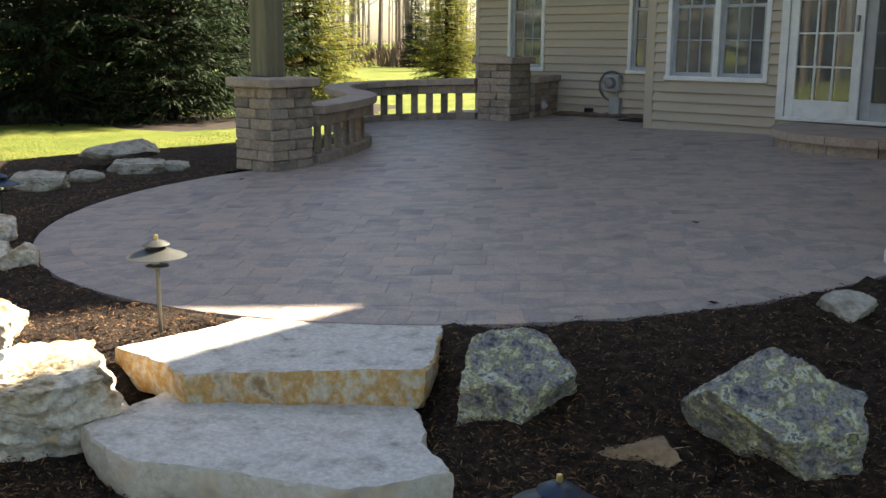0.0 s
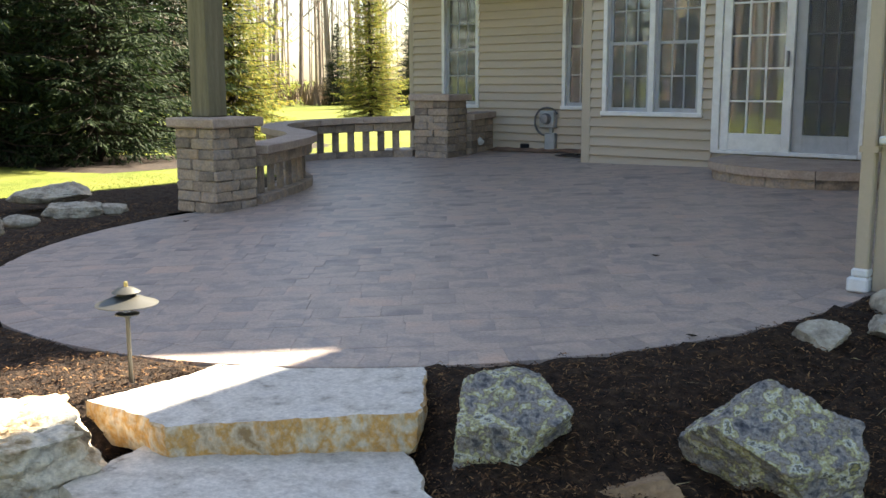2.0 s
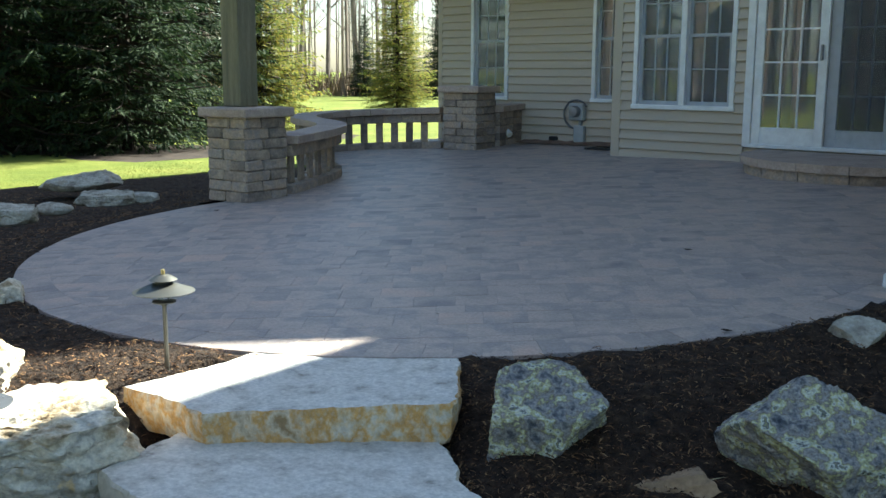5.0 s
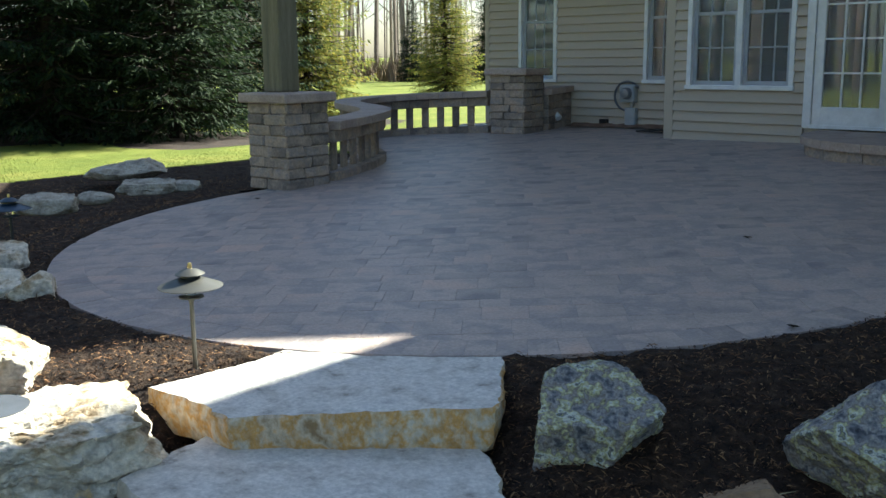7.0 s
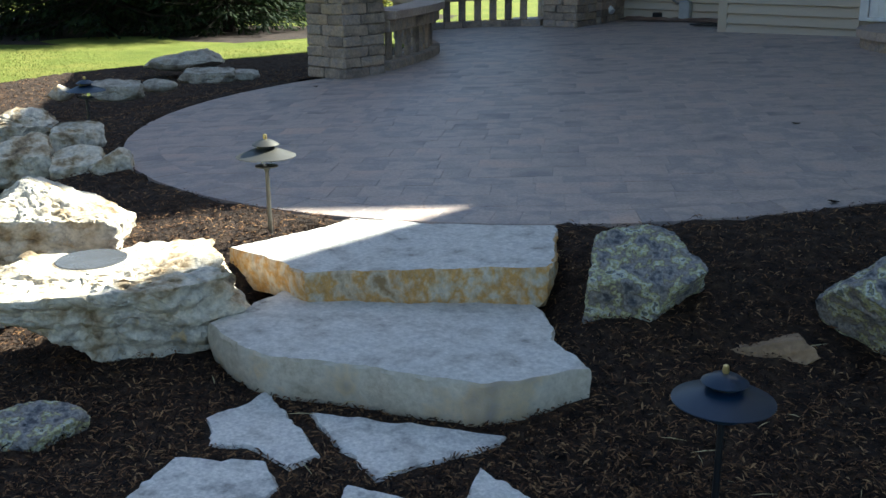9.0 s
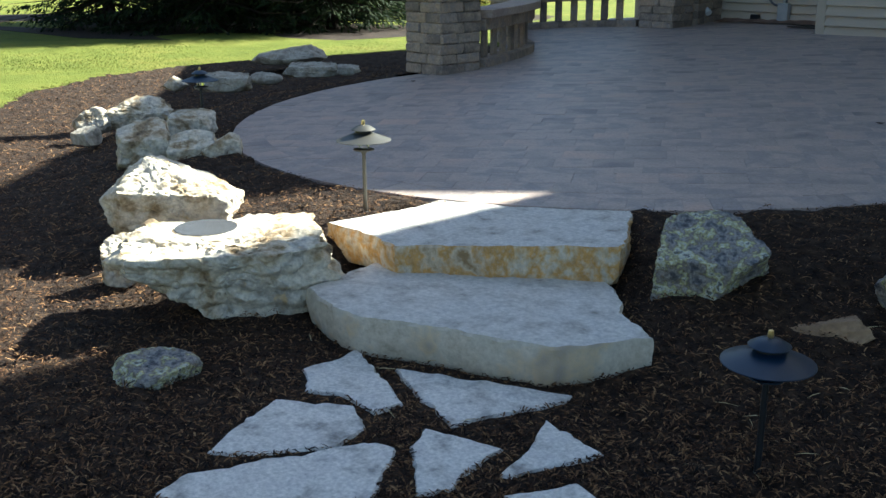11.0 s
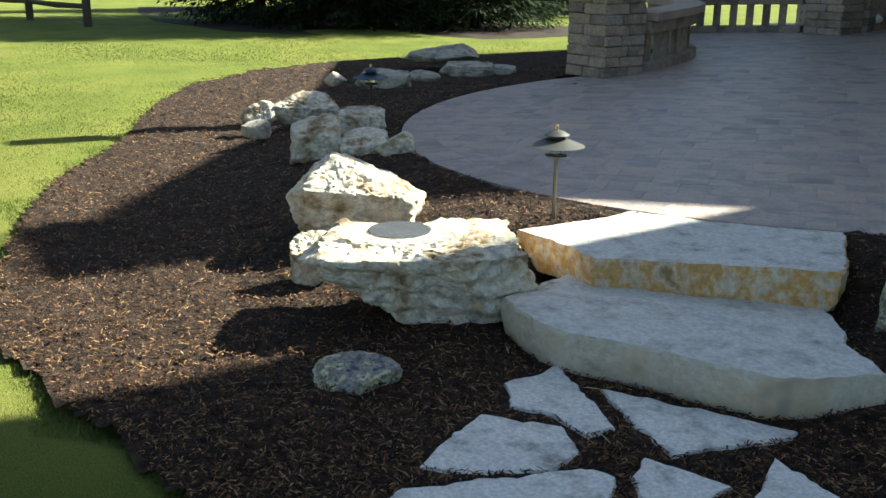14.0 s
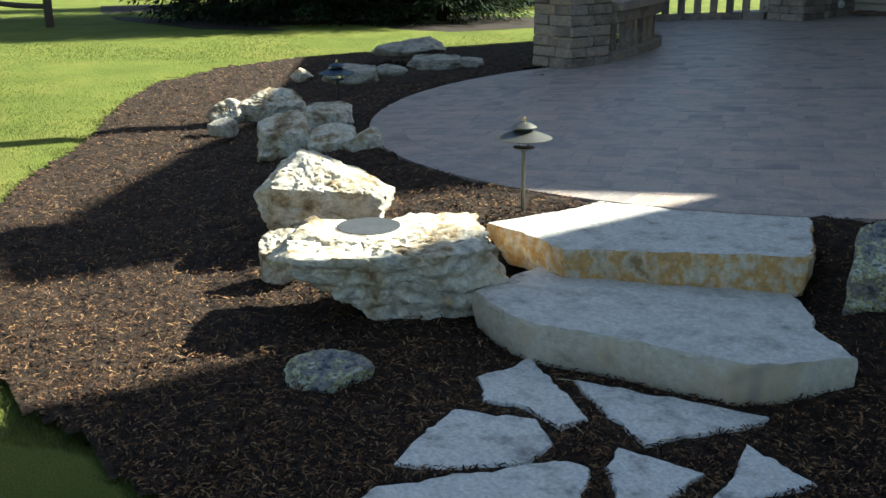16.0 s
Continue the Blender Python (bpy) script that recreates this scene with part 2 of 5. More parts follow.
def from_arrays(name, verts, faces, material, smooth=False):
    me = bpy.data.meshes.new(name)
    me.from_pydata(verts, [], faces)
    me.materials.append(material)
    if smooth:
        me.polygons.foreach_set("use_smooth", [True] * len(me.polygons))
    return new(name, me)


def box(bm, x0, x1, y0, y1, z0, z1, bevel=0.0, m=None):
    vs = [bm.verts.new((x, y, z)) for z in (z0, z1) for y in (y0, y1) for x in (x0, x1)]
    fs = [bm.faces.new([vs[i] for i in f]) for f in ((0, 2, 3, 1), (4, 5, 7, 6), (0, 1, 5, 4), (1, 3, 7, 5), (3, 2, 6, 7), (2, 0, 4, 6))]
    out = vs
    if bevel:
        es = list({e for f in fs for e in f.edges})
        r = bmesh.ops.bevel(bm, geom=es, offset=bevel, segments=1, affect="EDGES", profile=0.5)
        out = list({v for f in r["faces"] for v in f.verts} | {v for v in vs if v.is_valid})
    if m is not None:
        bmesh.ops.transform(bm, matrix=m, verts=out)
    return out


def boxes(*specs, bevel=0.0):
    bm = bmesh.new()
    for s in specs:
        box(bm, *s, bevel=bevel)
    return bm


def lathe(profile, n=28, bm=None):
    """Turn (radius, height) pairs round the z axis."""
    bm = bm or bmesh.new()
    rings = []
    for r, z in profile:
        rings.append([bm.verts.new((r * math.cos(2 * math.pi * i / n), r * math.sin(2 * math.pi * i / n), z)) for i in range(n)])
    for a, b in zip(rings, rings[1:]):
        for i in range(n):
            bm.faces.new((a[i], a[(i + 1) % n], b[(i + 1) % n], b[i]))
    for ring, flip in ((rings[0], True), (rings[-1], False)):
        bm.faces.new(ring[::-1] if flip else ring)
    return bm


def tube(bm, pts, radii, n=7):
    """A tapered tube along points."""
    rings = []
    for i, p in enumerate(pts):
        p = Vector(p)
        d = (Vector(pts[min(i + 1, len(pts) - 1)]) - Vector(pts[max(i - 1, 0)])).normalized()
        u = d.orthogonal().normalized()
        v = d.cross(u)
        rings.append([bm.verts.new(p + radii[i] * (math.cos(2 * math.pi * k / n) * u + math.sin(2 * math.pi * k / n) * v)) for k in range(n)])
    for a, b in zip(rings, rings[1:]):
        best = min(range(n), key=lambda s: sum((a[k].co - b[(k + s) % n].co).length for k in range(n)))
        for k in range(n):
            bm.faces.new((a[k], a[(k + 1) % n], b[(k + 1 + best) % n], b[(k + best) % n]))
    bm.faces.new(rings[0][::-1])
    bm.faces.new(rings[-1])
    return bm


# ---- the lie of the land ----
CX, CY, CR = -4.25, 6.40, 2.97       # the round patio
SLOPE = (-0.094, 0.0182, 0.0345)


def patio_z(x, y):
    return SLOPE[0] + SLOPE[1] * x + SLOPE[2] * y


def smooth_step(a, b, v):
    v = min(1.0, max(0.0, (v - a) / (b - a)))
    return v * v * (3 - 2 * v)


def ground_z(x, y):
    """The bed and lawn fall away from the patio's edge."""
    dx, dy = x - CX, y - CY
    r = math.hypot(dx, dy)
    d = r - CR
    if y > CY:
        d = max(abs(dx) - CR, 0.0) if x > CX else max(-7.2 - x, 0.0)
    if d < 0:
        return patio_z(x, y) - 0.06
    k = CR / max(r, CR)
    ax, ay, bx, by = -2.35, 3.15, -1.45, 1.9
    u = min(1.0, max(0.0, ((x - ax) * (bx - ax) + (y - ay) * (by - ay)) / ((bx - ax) ** 2 + (by - ay) ** 2)))
    off = math.hypot(x - ax - u * (bx - ax), y - ay - u * (by - ay))
    top = min(patio_z(CX + dx * k, CY + dy * k), 0.12) - 0.022
    low = -0.33 if x < -1.0 else -0.33 + 0.18 * smooth_step(2.8, 6.0, y)
    z = top + (low - top) * smooth_step(0.0, 1.5, d)
    dip = 1.0 - smooth_step(0.45, 0.85, off)
    z = min(z, z + (-0.330 - z) * dip * smooth_step(0.05, 0.3, d))
    ax, ay, bx, by = -2.88, 3.36, -2.44, 3.74
    u = min(1.0, max(0.0, ((x - ax) * (bx - ax) + (y - ay) * (by - ay)) / ((bx - ax) ** 2 + (by - ay) ** 2)))
    off = math.hypot(x - ax - u * (bx - ax), y - ay - u * (by - ay))
    return z - 0.10 * (1.0 - smooth_step(0.24, 0.36, off))


BED = [(1.5, 1.9), (0.2, 1.75), (-1.0, 1.35), (-2.16, 1.33), (-2.6, 1.24), (-3.1, 1.08), (-3.7, 1.03), (-4.68, 1.17), (-5.66, 1.45), (-6.61, 1.82), (-7.22, 2.2), (-8.02, 2.55), (-8.9, 2.9), (-9.76, 3.27),
       (-10.61, 3.81), (-11.42, 4.67), (-12.05, 5.85), (-12.2, 7.07), (-12.1, 8.24), (-12.0, 9.74), (-11.5, 11.5), (-10.0, 12.3), (-7.0, 12.0), (1.5, 6.6)]


def in_bed(x, y):
    c = False
    for (xa, ya), (xb, yb) in zip(BED, BED[1:] + BED[:1]):
        if (ya > y) != (yb > y) and x < (xb - xa) * (y - ya) / (yb - ya) + xa:
            c = not c
    return c


def axis(lo, hi, step, reach, grow=1.35):
    a = list(np.arange(lo, hi + step / 2, step))
    s = step
    while a[-1] < reach:
        s *= grow
        a.append(a[-1] + s)
    s = step
    while a[0] > -reach:
        s *= grow
        a.insert(0, a[0] - s)
    return a


def sheet(name, xs, ys, height, keep, material):
    idx, verts, faces = {}, [], []
    for i in range(len(xs) - 1):
        for j in range(len(ys) - 1):
            if not keep(0.5 * (xs[i] + xs[i + 1]), 0.5 * (ys[j] + ys[j + 1])):
                continue
            f = []
            for a, b in ((i, j), (i + 1, j), (i + 1, j + 1), (i, j + 1)):
                if (a, b) not in idx:
                    idx[a, b] = len(verts)
                    verts.append((xs[a], ys[b], height(xs[a], ys[b])))
                f.append(idx[a, b])
            faces.append(f)
    return from_arrays(name, verts, faces, material, True)


tagged(sheet("ground", axis(-16, 3, 0.25, 2500), axis(-2, 13, 0.25, 2500), lambda x, y: ground_z(x, y) + 0.02 * noise.noise((x * 0.4, y * 0.4, 0)) - (0.05 if in_bed(x, y) else 0.0), lambda x, y: True, M_LAWN),
       "short green lawn turf reaching to the woods", "lawn", kind="structure")


WALL_LINE = [(-7.13, 7.05), (-7.33, 7.50), (-7.55, 7.92), (-7.92, 8.38), (-8.5, 8.76), (-9.15, 9.08), (-9.72, 9.48), (-10.02, 9.95), (-10.02, 10.42), (-9.76, 10.80), (-9.38, 11.07), (-8.95, 11.30)]


def mulch_z(x, y):
    trodden = 0.25 if -2.4 < x < -1.0 and 1.7 < y < 3.0 else 1.0
    return ground_z(x, y) + 0.022 + trodden * (0.016 * noise.noise((x * 9, y * 9, 0)) + 0.014 * noise.noise((x * 26, y * 26, 3)) + 0.02 * noise.noise((x * 1.7, y * 1.7, 5)))


def mulch_keep(x, y):
    r = math.hypot(x - CX, y - CY)
    if y > 6.2 and x < -1.35:
        edge = -7.3
        for (xa, ya), (xb, yb) in zip(WALL_LINE, WALL_LINE[1:]):
            if ya <= y < yb:
                edge = xa + (xb - xa) * (y - ya) / (yb - ya)
        if y > 11.3:
            edge = -9.0
        if x > edge - 0.03:
            return False
    return in_bed(x + 0.05 * noise.noise((x * 5, y * 5, 1)), y + 0.05 * noise.noise((x * 5, y * 5, 8))) and r > CR - 0.15


tagged(sheet("mulch_bed", list(np.arange(-12.4, 1.5, 0.045)), list(np.arange(0.9, 12.4, 0.045)), mulch_z, mulch_keep, M_MULCH), "dark shredded bark mulch planting bed round the patio", "mulch", kind="structure")


# ---- patio ----
def circle_y(x):
    return CY - math.sqrt(max(CR * CR - (x - CX) ** 2, 0.0))


bm = bmesh.new()
rim = [(CX + (CR - 0.01) * math.cos(a), CY + (CR - 0.01) * math.sin(a)) for a in np.linspace(math.pi, 2 * math.pi, 72)] + [(-1.28, 11.3), (-6.2, 11.3), (-6.2, 12.4), (-9.0, 12.4), (-10.1, 10.9), (-10.2, 10.2), (-8.4, 8.7), (-7.5, 7.6)]
top = [bm.verts.new((x, y, patio_z(x, y) - 0.0026)) for x, y in rim]
low = [bm.verts.new((x, y, patio_z(x, y) - 0.30)) for x, y in rim]
bm.faces.new(top)
for i in range(len(rim)):
    j = (i + 1) % len(rim)
    bm.faces.new((top[j], top[i], low[i], low[j]))
PATIO = solo("patio", bm, M_JOINT, "round grey and tan tumbled paver patio", "patio", "structure")

# ---- house ----
WALL_Y, BACK_Y, WING_Y = 11.315, 12.437, 6.30
LAP = 0.111


def siding(name, x0, x1, y, z0, z1, holes, roof=None):
    """Lapped boards along x, facing -y, cut round the openings; a board is a part."""
    wall = thing(name, "tan lapped vinyl siding wall", "wall", kind="structure")
    bm = bmesh.new()
    cuts = sorted({x0, x1, *[c for h in holes for c in h[:2]]})
    for a, b in zip(cuts, cuts[1:]):
        mid, z = 0.5 * (a + b), z0
        for h in sorted([h for h in holes if h[0] < mid < h[1]], key=lambda h: h[2]):
            if h[2] > z + 0.001:
                box(bm, a, b, y + 0.012, y + 0.15, z, h[2])
            z = h[3]
        if z1 > z + 0.001:
            box(bm, a, b, y + 0.012, y + 0.15, z, z1)
    part("sheathing", bm, M_SIDING, wall)
    z = z0
    while z < z1 - 0.01:
        zt = min(z + LAP, z1)
        spans = [(x0, x1)]
        for h in holes:
            if h[2] < zt - 0.02 and h[3] > z + 0.02:
                spans = [s for a, b in spans for s in ((a, min(b, h[0])), (max(a, h[1]), b)) if s[1] > s[0] + 0.01]
        bm = bmesh.new()
        for a, b in spans:
            prof = [(y + 0.012, z + 0.012), (y - 0.016, z + 0.009), (y - 0.022, z), (y - 0.028, z + 0.003), (y - 0.027, z + 0.012), (y + 0.006, zt + 0.008), (y + 0.012, zt + 0.008)]
            rings = [[bm.verts.new((x, py, pz)) for py, pz in prof] for x in (a, b)]
            n = len(prof)
            for i in range(n):
                bm.faces.new((rings[0][i], rings[0][(i + 1) % n], rings[1][(i + 1) % n], rings[1][i]))
            bm.faces.new(rings[0][::-1])
            bm.faces.new(rings[1])
        bmesh.ops.recalc_face_normals(bm, faces=bm.faces)
        part("siding_board", bm, M_SIDING, wall)
        z += LAP
    return wall


def sash_window(name, x0, x1, z0, z1, y, rail, leaves, cols, label):
    """White framed double-hung window: each leaf has two sashes with muntins."""
    w = thing(name, label, "window", kind="structure")
    t = 0.055
    part("window_frame", boxes((x0, x0 + t, y - 0.03, y + 0.08, z0, z1), (x1 - t, x1, y - 0.03, y + 0.08, z0, z1), (x0 + t, x1 - t, y - 0.03, y + 0.08, z1 - t, z1), bevel=0.004), M_WHITE, w)
    part("window_sill", boxes((x0 - 0.012, x1 + 0.012, y - 0.045, y + 0.08, z0 - 0.005, z0 + 0.045), bevel=0.006), M_WHITE, w)
    lw = (x1 - x0 - 2 * t + 0.07) / leaves
    for k in range(leaves):
        a = x0 + t + k * lw
        b = a + lw - 0.07
        if k:
            part("mullion", boxes((a - 0.07, a, y - 0.028, y + 0.08, z0 + 0.045, z1 - t), bevel=0.004), M_WHITE, w)
        for low_, high, dy, s in ((z0 + 0.045, rail + 0.02, 0.02, 0.045), (rail - 0.02, z1 - t, 0.045, 0.035)):
            sash = part("sash", boxes((a, a + s, y + dy, y + dy + 0.03, low_, high), (b - s, b, y + dy, y + dy + 0.03, low_, high), (a + s, b - s, y + dy, y + dy + 0.03, low_, low_ + s), (a + s, b - s, y + dy, y + dy + 0.03, high - 0.03, high)), M_SASH, w)
            bm = bmesh.new()
            for c in range(1, cols):
                xc = a + s + (b - a - 2 * s) * c / cols
                box(bm, xc - 0.007, xc + 0.007, y + dy + 0.006, y + dy + 0.024, low_ + s, high - 0.03)
            zc = 0.5 * (low_ + s + high - 0.03)
            box(bm, a + s, b - s, y + dy + 0.008, y + dy + 0.022, zc - 0.007, zc + 0.007)
            part("muntin", bm, M_SASH, sash)
            p = part("pane", boxes((a + s, b - s, y + dy + 0.012, y + dy + 0.018, low_ + s, high - 0.03)), M_GLASS, sash)
            p.visible_shadow = False
    return w


TOPZ = 2.36
W2 = (-5.98, -4.72, 0.75, TOPZ)
W1 = (-9.41, -8.72, 0.77, TOPZ + 0.02)
W3 = (-7.30, -6.62, 0.77, TOPZ + 0.02)
DOOR = (-4.60, -2.98, 0.37, 2.46)
siding("wall_house_front", -6.14, -1.33, WALL_Y, 0.17, 4.3, [W2, DOOR])
siding("wall_house_recess", -9.98, -6.25, BACK_Y, 0.10, 4.0, [W1, W3])
sash_window("window_1", *W1, BACK_Y, 1.59, 1, 3, "white double-hung window with grilles beside the corner")
sash_window("window_2", *W2, WALL_Y, 1.56, 2, 3, "white twin double-hung window with grey screens and grilles")
sash_window("window_3", *W3, BACK_Y, 1.59, 1, 3, "narrow white double-hung window half hidden by the corner")
solo("trim_corner_1", boxes((-6.26, -6.14, WALL_Y - 0.02, WALL_Y + 0.10, 0.13, 4.3), bevel=0.006), M_CORNER, "tan vinyl corner post of the bump-out", "trim", "structure")
solo("trim_corner_2", boxes((-10.06, -9.98, BACK_Y - 0.02, BACK_Y + 0.08, 0.05, 4.0), bevel=0.006), M_CORNER, "tan vinyl corner post at the house end", "trim", "structure")
solo("wall_bump_side", boxes((-6.255, -6.15, WALL_Y + 0.101, BACK_Y - 0.02, 0.10, 4.3)), M_SIDING, "tan side wall of the bump-out", "wall", "structure")
solo("wall_house_end", boxes((-9.98, -9.86, BACK_Y + 0.151, 20.0, -0.3, 4.0)), M_SIDING, "tan end wall of the house", "wall", "structure")
# rooms behind the glass; near-black walls stand in for their dimness
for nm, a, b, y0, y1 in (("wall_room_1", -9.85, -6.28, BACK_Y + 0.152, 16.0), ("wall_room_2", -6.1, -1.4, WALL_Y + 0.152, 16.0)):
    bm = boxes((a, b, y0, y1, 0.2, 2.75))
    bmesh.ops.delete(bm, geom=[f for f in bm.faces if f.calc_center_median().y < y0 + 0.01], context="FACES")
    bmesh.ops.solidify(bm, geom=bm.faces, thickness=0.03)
    solo(nm, bm, M_UNLIT_ROOM, "room walls behind the windows, near black in place of dimness", "wall", "structure")

# roof: a front gable over the bump-out and the recess, and a taller wing
# Both roofs are out of view; their outlines follow the shadows wanted.
PEAK_X, PEAK_Z, PITCH, RAKE_Y = -4.30, 6.88, 0.72, 10.90


def roof_plane(bm, xa, za, xb, zb, y0, y1, t=0.2):
    v = [bm.verts.new(p) for p in ((xa, y0, za), (xb, y0, zb), (xb, y1, zb), (xa, y1, za), (xa, y0, za - t), (xb, y0, zb - t), (xb, y1, zb - t), (xa, y1, za - t))]
    for f in ((0, 1, 2, 3), (7, 6, 5, 4), (0, 4, 5, 1), (1, 5, 6, 2), (2, 6, 7, 3), (3, 7, 4, 0)):
        bm.faces.new([v[i] for i in f])
    bmesh.ops.recalc_face_normals(bm, faces=bm.faces)


bm = bmesh.new()
KNEE_X, KNEE_Z = -7.07, 5.23
roof_plane(bm, KNEE_X, KNEE_Z, PEAK_X, PEAK_Z, RAKE_Y, 20.0)
# This plane runs two metres past the wall, added to shade the bed edge.
roof_plane(bm, -11.9, KNEE_Z - 0.40 * (KNEE_X + 11.9), KNEE_X, KNEE_Z, RAKE_Y, 20.0)
roof_plane(bm, PEAK_X, PEAK_Z, 1.5, PEAK_Z - PITCH * (1.5 - PEAK_X), RAKE_Y, 20.0)
solo("roof_main", bm, M_ROOF, "dark shingled gable roof, out of view, left overhang added for shade", "roof", "structure")
bm = bmesh.new()
v = [bm.verts.new((x, y, z)) for y in (WALL_Y + 0.16, WALL_Y + 0.30) for x, z in ((-9.9, 2.55), (0.9, 2.75), (PEAK_X, PEAK_Z - 0.22))]
for f in ((0, 1, 2), (5, 4, 3), (0, 3, 4, 1), (1, 4, 5, 2), (2, 5, 3, 0)):
    bm.faces.new([v[i] for i in f])
solo("wall_gable", bm, M_SIDING, "tan siding gable wall under the roof", "wall", "structure")
# Unseen chimney, added and sized for the shadow it drops on the bed.
bm = boxes((-4.15, -3.2, 10.98, 12.2, 5.2, 7.3))
solo("chimney", bm, M_BLOCK, "unseen square masonry chimney added on the roof for its shadow", "chimney")

# near wing
# Upper wing is unseen; its height and eave are set to shade the steps.
WING_EAVE_X, WING_EAVE_Z = -2.07, 5.9
siding("wall_wing_front", -1.19, 3.6, WING_Y, 0.10, 0.88, [])
solo("wall_wing_upper", boxes((-1.19, 3.6, WING_Y, WING_Y + 0.15, 2.4, 6.0)), M_SIDING, "tan siding wall above the bay window", "wall", "structure")
solo("wall_wing_side", boxes((-1.30, -1.20, WING_Y + 0.13, WALL_Y - 0.02, 0.05, 6.0)), M_SIDING, "tan side wall of the wing", "wall", "structure")
solo("trim_corner_3", boxes((-1.30, -1.18, WING_Y - 0.02, WING_Y + 0.12, 0.10, 5.9), bevel=0.006), M_CORNER, "tan vinyl corner post of the wing", "trim", "structure")
bay = thing("window_4", "white framed bay window above a white sill", "window", kind="structure")
part("window_sill", boxes((-1.27, 3.5, WING_Y - 0.16, WING_Y + 0.1, 0.845, 0.885), bevel=0.008), M_WHITE, bay)
part("window_frame", boxes((-1.24, -1.12, WING_Y - 0.10, WING_Y + 0.1, 0.886, 2.4), (-1.12, 3.5, WING_Y - 0.10, WING_Y + 0.1, 0.886, 0.95), (-1.12, 3.5, WING_Y - 0.10, WING_Y + 0.1, 2.3, 2.4), (0.2, 0.32, WING_Y - 0.10, WING_Y + 0.1, 0.95, 2.3), bevel=0.006), M_WHITE, bay)
for a, b in ((-1.12, 0.2), (0.32, 3.5)):
    part("pane", boxes((a, b, WING_Y, WING_Y + 0.012, 0.95, 2.3)), M_GLASS, bay)
solo("wall_wing_room", boxes((-1.15, 3.5, WING_Y + 1.2, WING_Y + 1.3, 0.1, 2.6)), M_UNLIT_ROOM, "room wall behind the bay window, near black in place of dimness", "wall", "structure")
bm = bmesh.new()
roof_plane(bm, WING_EAVE_X, WING_EAVE_Z, 2.2, WING_EAVE_Z + 0.6 * 4.05, 5.8, 20.0)
roof_plane(bm, 2.2, WING_EAVE_Z + 0.6 * 4.05, 6.3, WING_EAVE_Z, 5.8, 20.0)
solo("roof_wing", bm, M_ROOF, "unseen dark shingled roof of the two-storey wing, shaped to cast shade", "roof", "structure")
solo("wall_wing_far", boxes((3.6, 3.75, WING_Y, 20.0, -0.1, 6.0)), M_SIDING, "tan far side wall of the wing", "wall", "structure")
solo("wall_house_rear", boxes((-9.86, 3.75, 19.8, 19.95, -0.3, 6.0)), M_SIDING, "tan rear wall of the house", "wall", "structure")

# french door with a sliding screen
door = thing("door_1", "white sliding patio door with grilles and a grey screen", "door", kind="structure")
DX0, DX1, DZ0, DZ1 = DOOR
part("door_frame", boxes((DX0, DX0 + 0.09, WALL_Y - 0.035, WALL_Y + 0.1, DZ0, DZ1), (DX1 - 0.06, DX1, WALL_Y - 0.035, WALL_Y + 0.1, DZ0, DZ1), (DX0 + 0.09, DX1 - 0.06, WALL_Y - 0.035, WALL_Y + 0.1, DZ1 - 0.08, DZ1), bevel=0.005), M_WHITE, door)
part("threshold", boxes((DX0 + 0.09, DX1 - 0.06, WALL_Y - 0.05, WALL_Y + 0.1, DZ0, DZ0 + 0.04), bevel=0.005), M_WHITE, door)


def door_leaf(x0, x1, y, material, mmat, s, base, label):
    z0, z1 = DZ0 + 0.04, DZ1 - 0.08
    leaf = part("door_leaf", boxes((x0, x0 + s, y, y + 0.04, z0, z1), (x1 - s, x1, y, y + 0.04, z0, z1), (x0 + s, x1 - s, y, y + 0.04, z0, z0 + base), (x0 + s, x1 - s, y, y + 0.04, z1 - 0.1, z1), bevel=0.004), material, door, label)
    p = part("pane", boxes((x0 + s, x1 - s, y + 0.015, y + 0.021, z0 + base, z1 - 0.1)), M_GLASS, leaf)
    p.visible_shadow = False
    for c in (1, 2):
        xc = x0 + s + (x1 - x0 - 2 * s) * c / 3
        part("muntin", boxes((xc - 0.009, xc + 0.009, y + 0.006, y + 0.03, z0 + base, z1 - 0.1)), mmat, leaf)
    for r in range(1, 5):
        zc = z0 + base + (z1 - 0.1 - z0 - base) * r / 5
        part("muntin", boxes((x0 + s, x1 - s, y + 0.008, y + 0.028, zc - 0.009, zc + 0.009)), mmat, leaf)


door_leaf(-4.505, -3.735, WALL_Y - 0.02, M_WHITE, M_WHITE, 0.095, 0.18, "white glazed door leaf")
door_leaf(-3.738, -3.04, WALL_Y + 0.024, M_SASH, M_SASH, 0.12, 0.18, "grey screened door leaf")
part("insect_screen", boxes((-3.62, -3.16, WALL_Y + 0.004, WALL_Y + 0.006, DZ0 + 0.22, DZ1 - 0.18)), M_SCREEN, door, "fine dark insect screen")
part("door_handle", boxes((-3.80, -3.775, WALL_Y - 0.06, WALL_Y - 0.02, 1.28, 1.44), bevel=0.006), M_STEEL, door, "small steel pull handle")

# curved stone stoop below the door
stoop = thing("door_step", "curved tan stone block step under the patio door", "step")
SX, SY, SR = -3.16, 11.05, 1.19


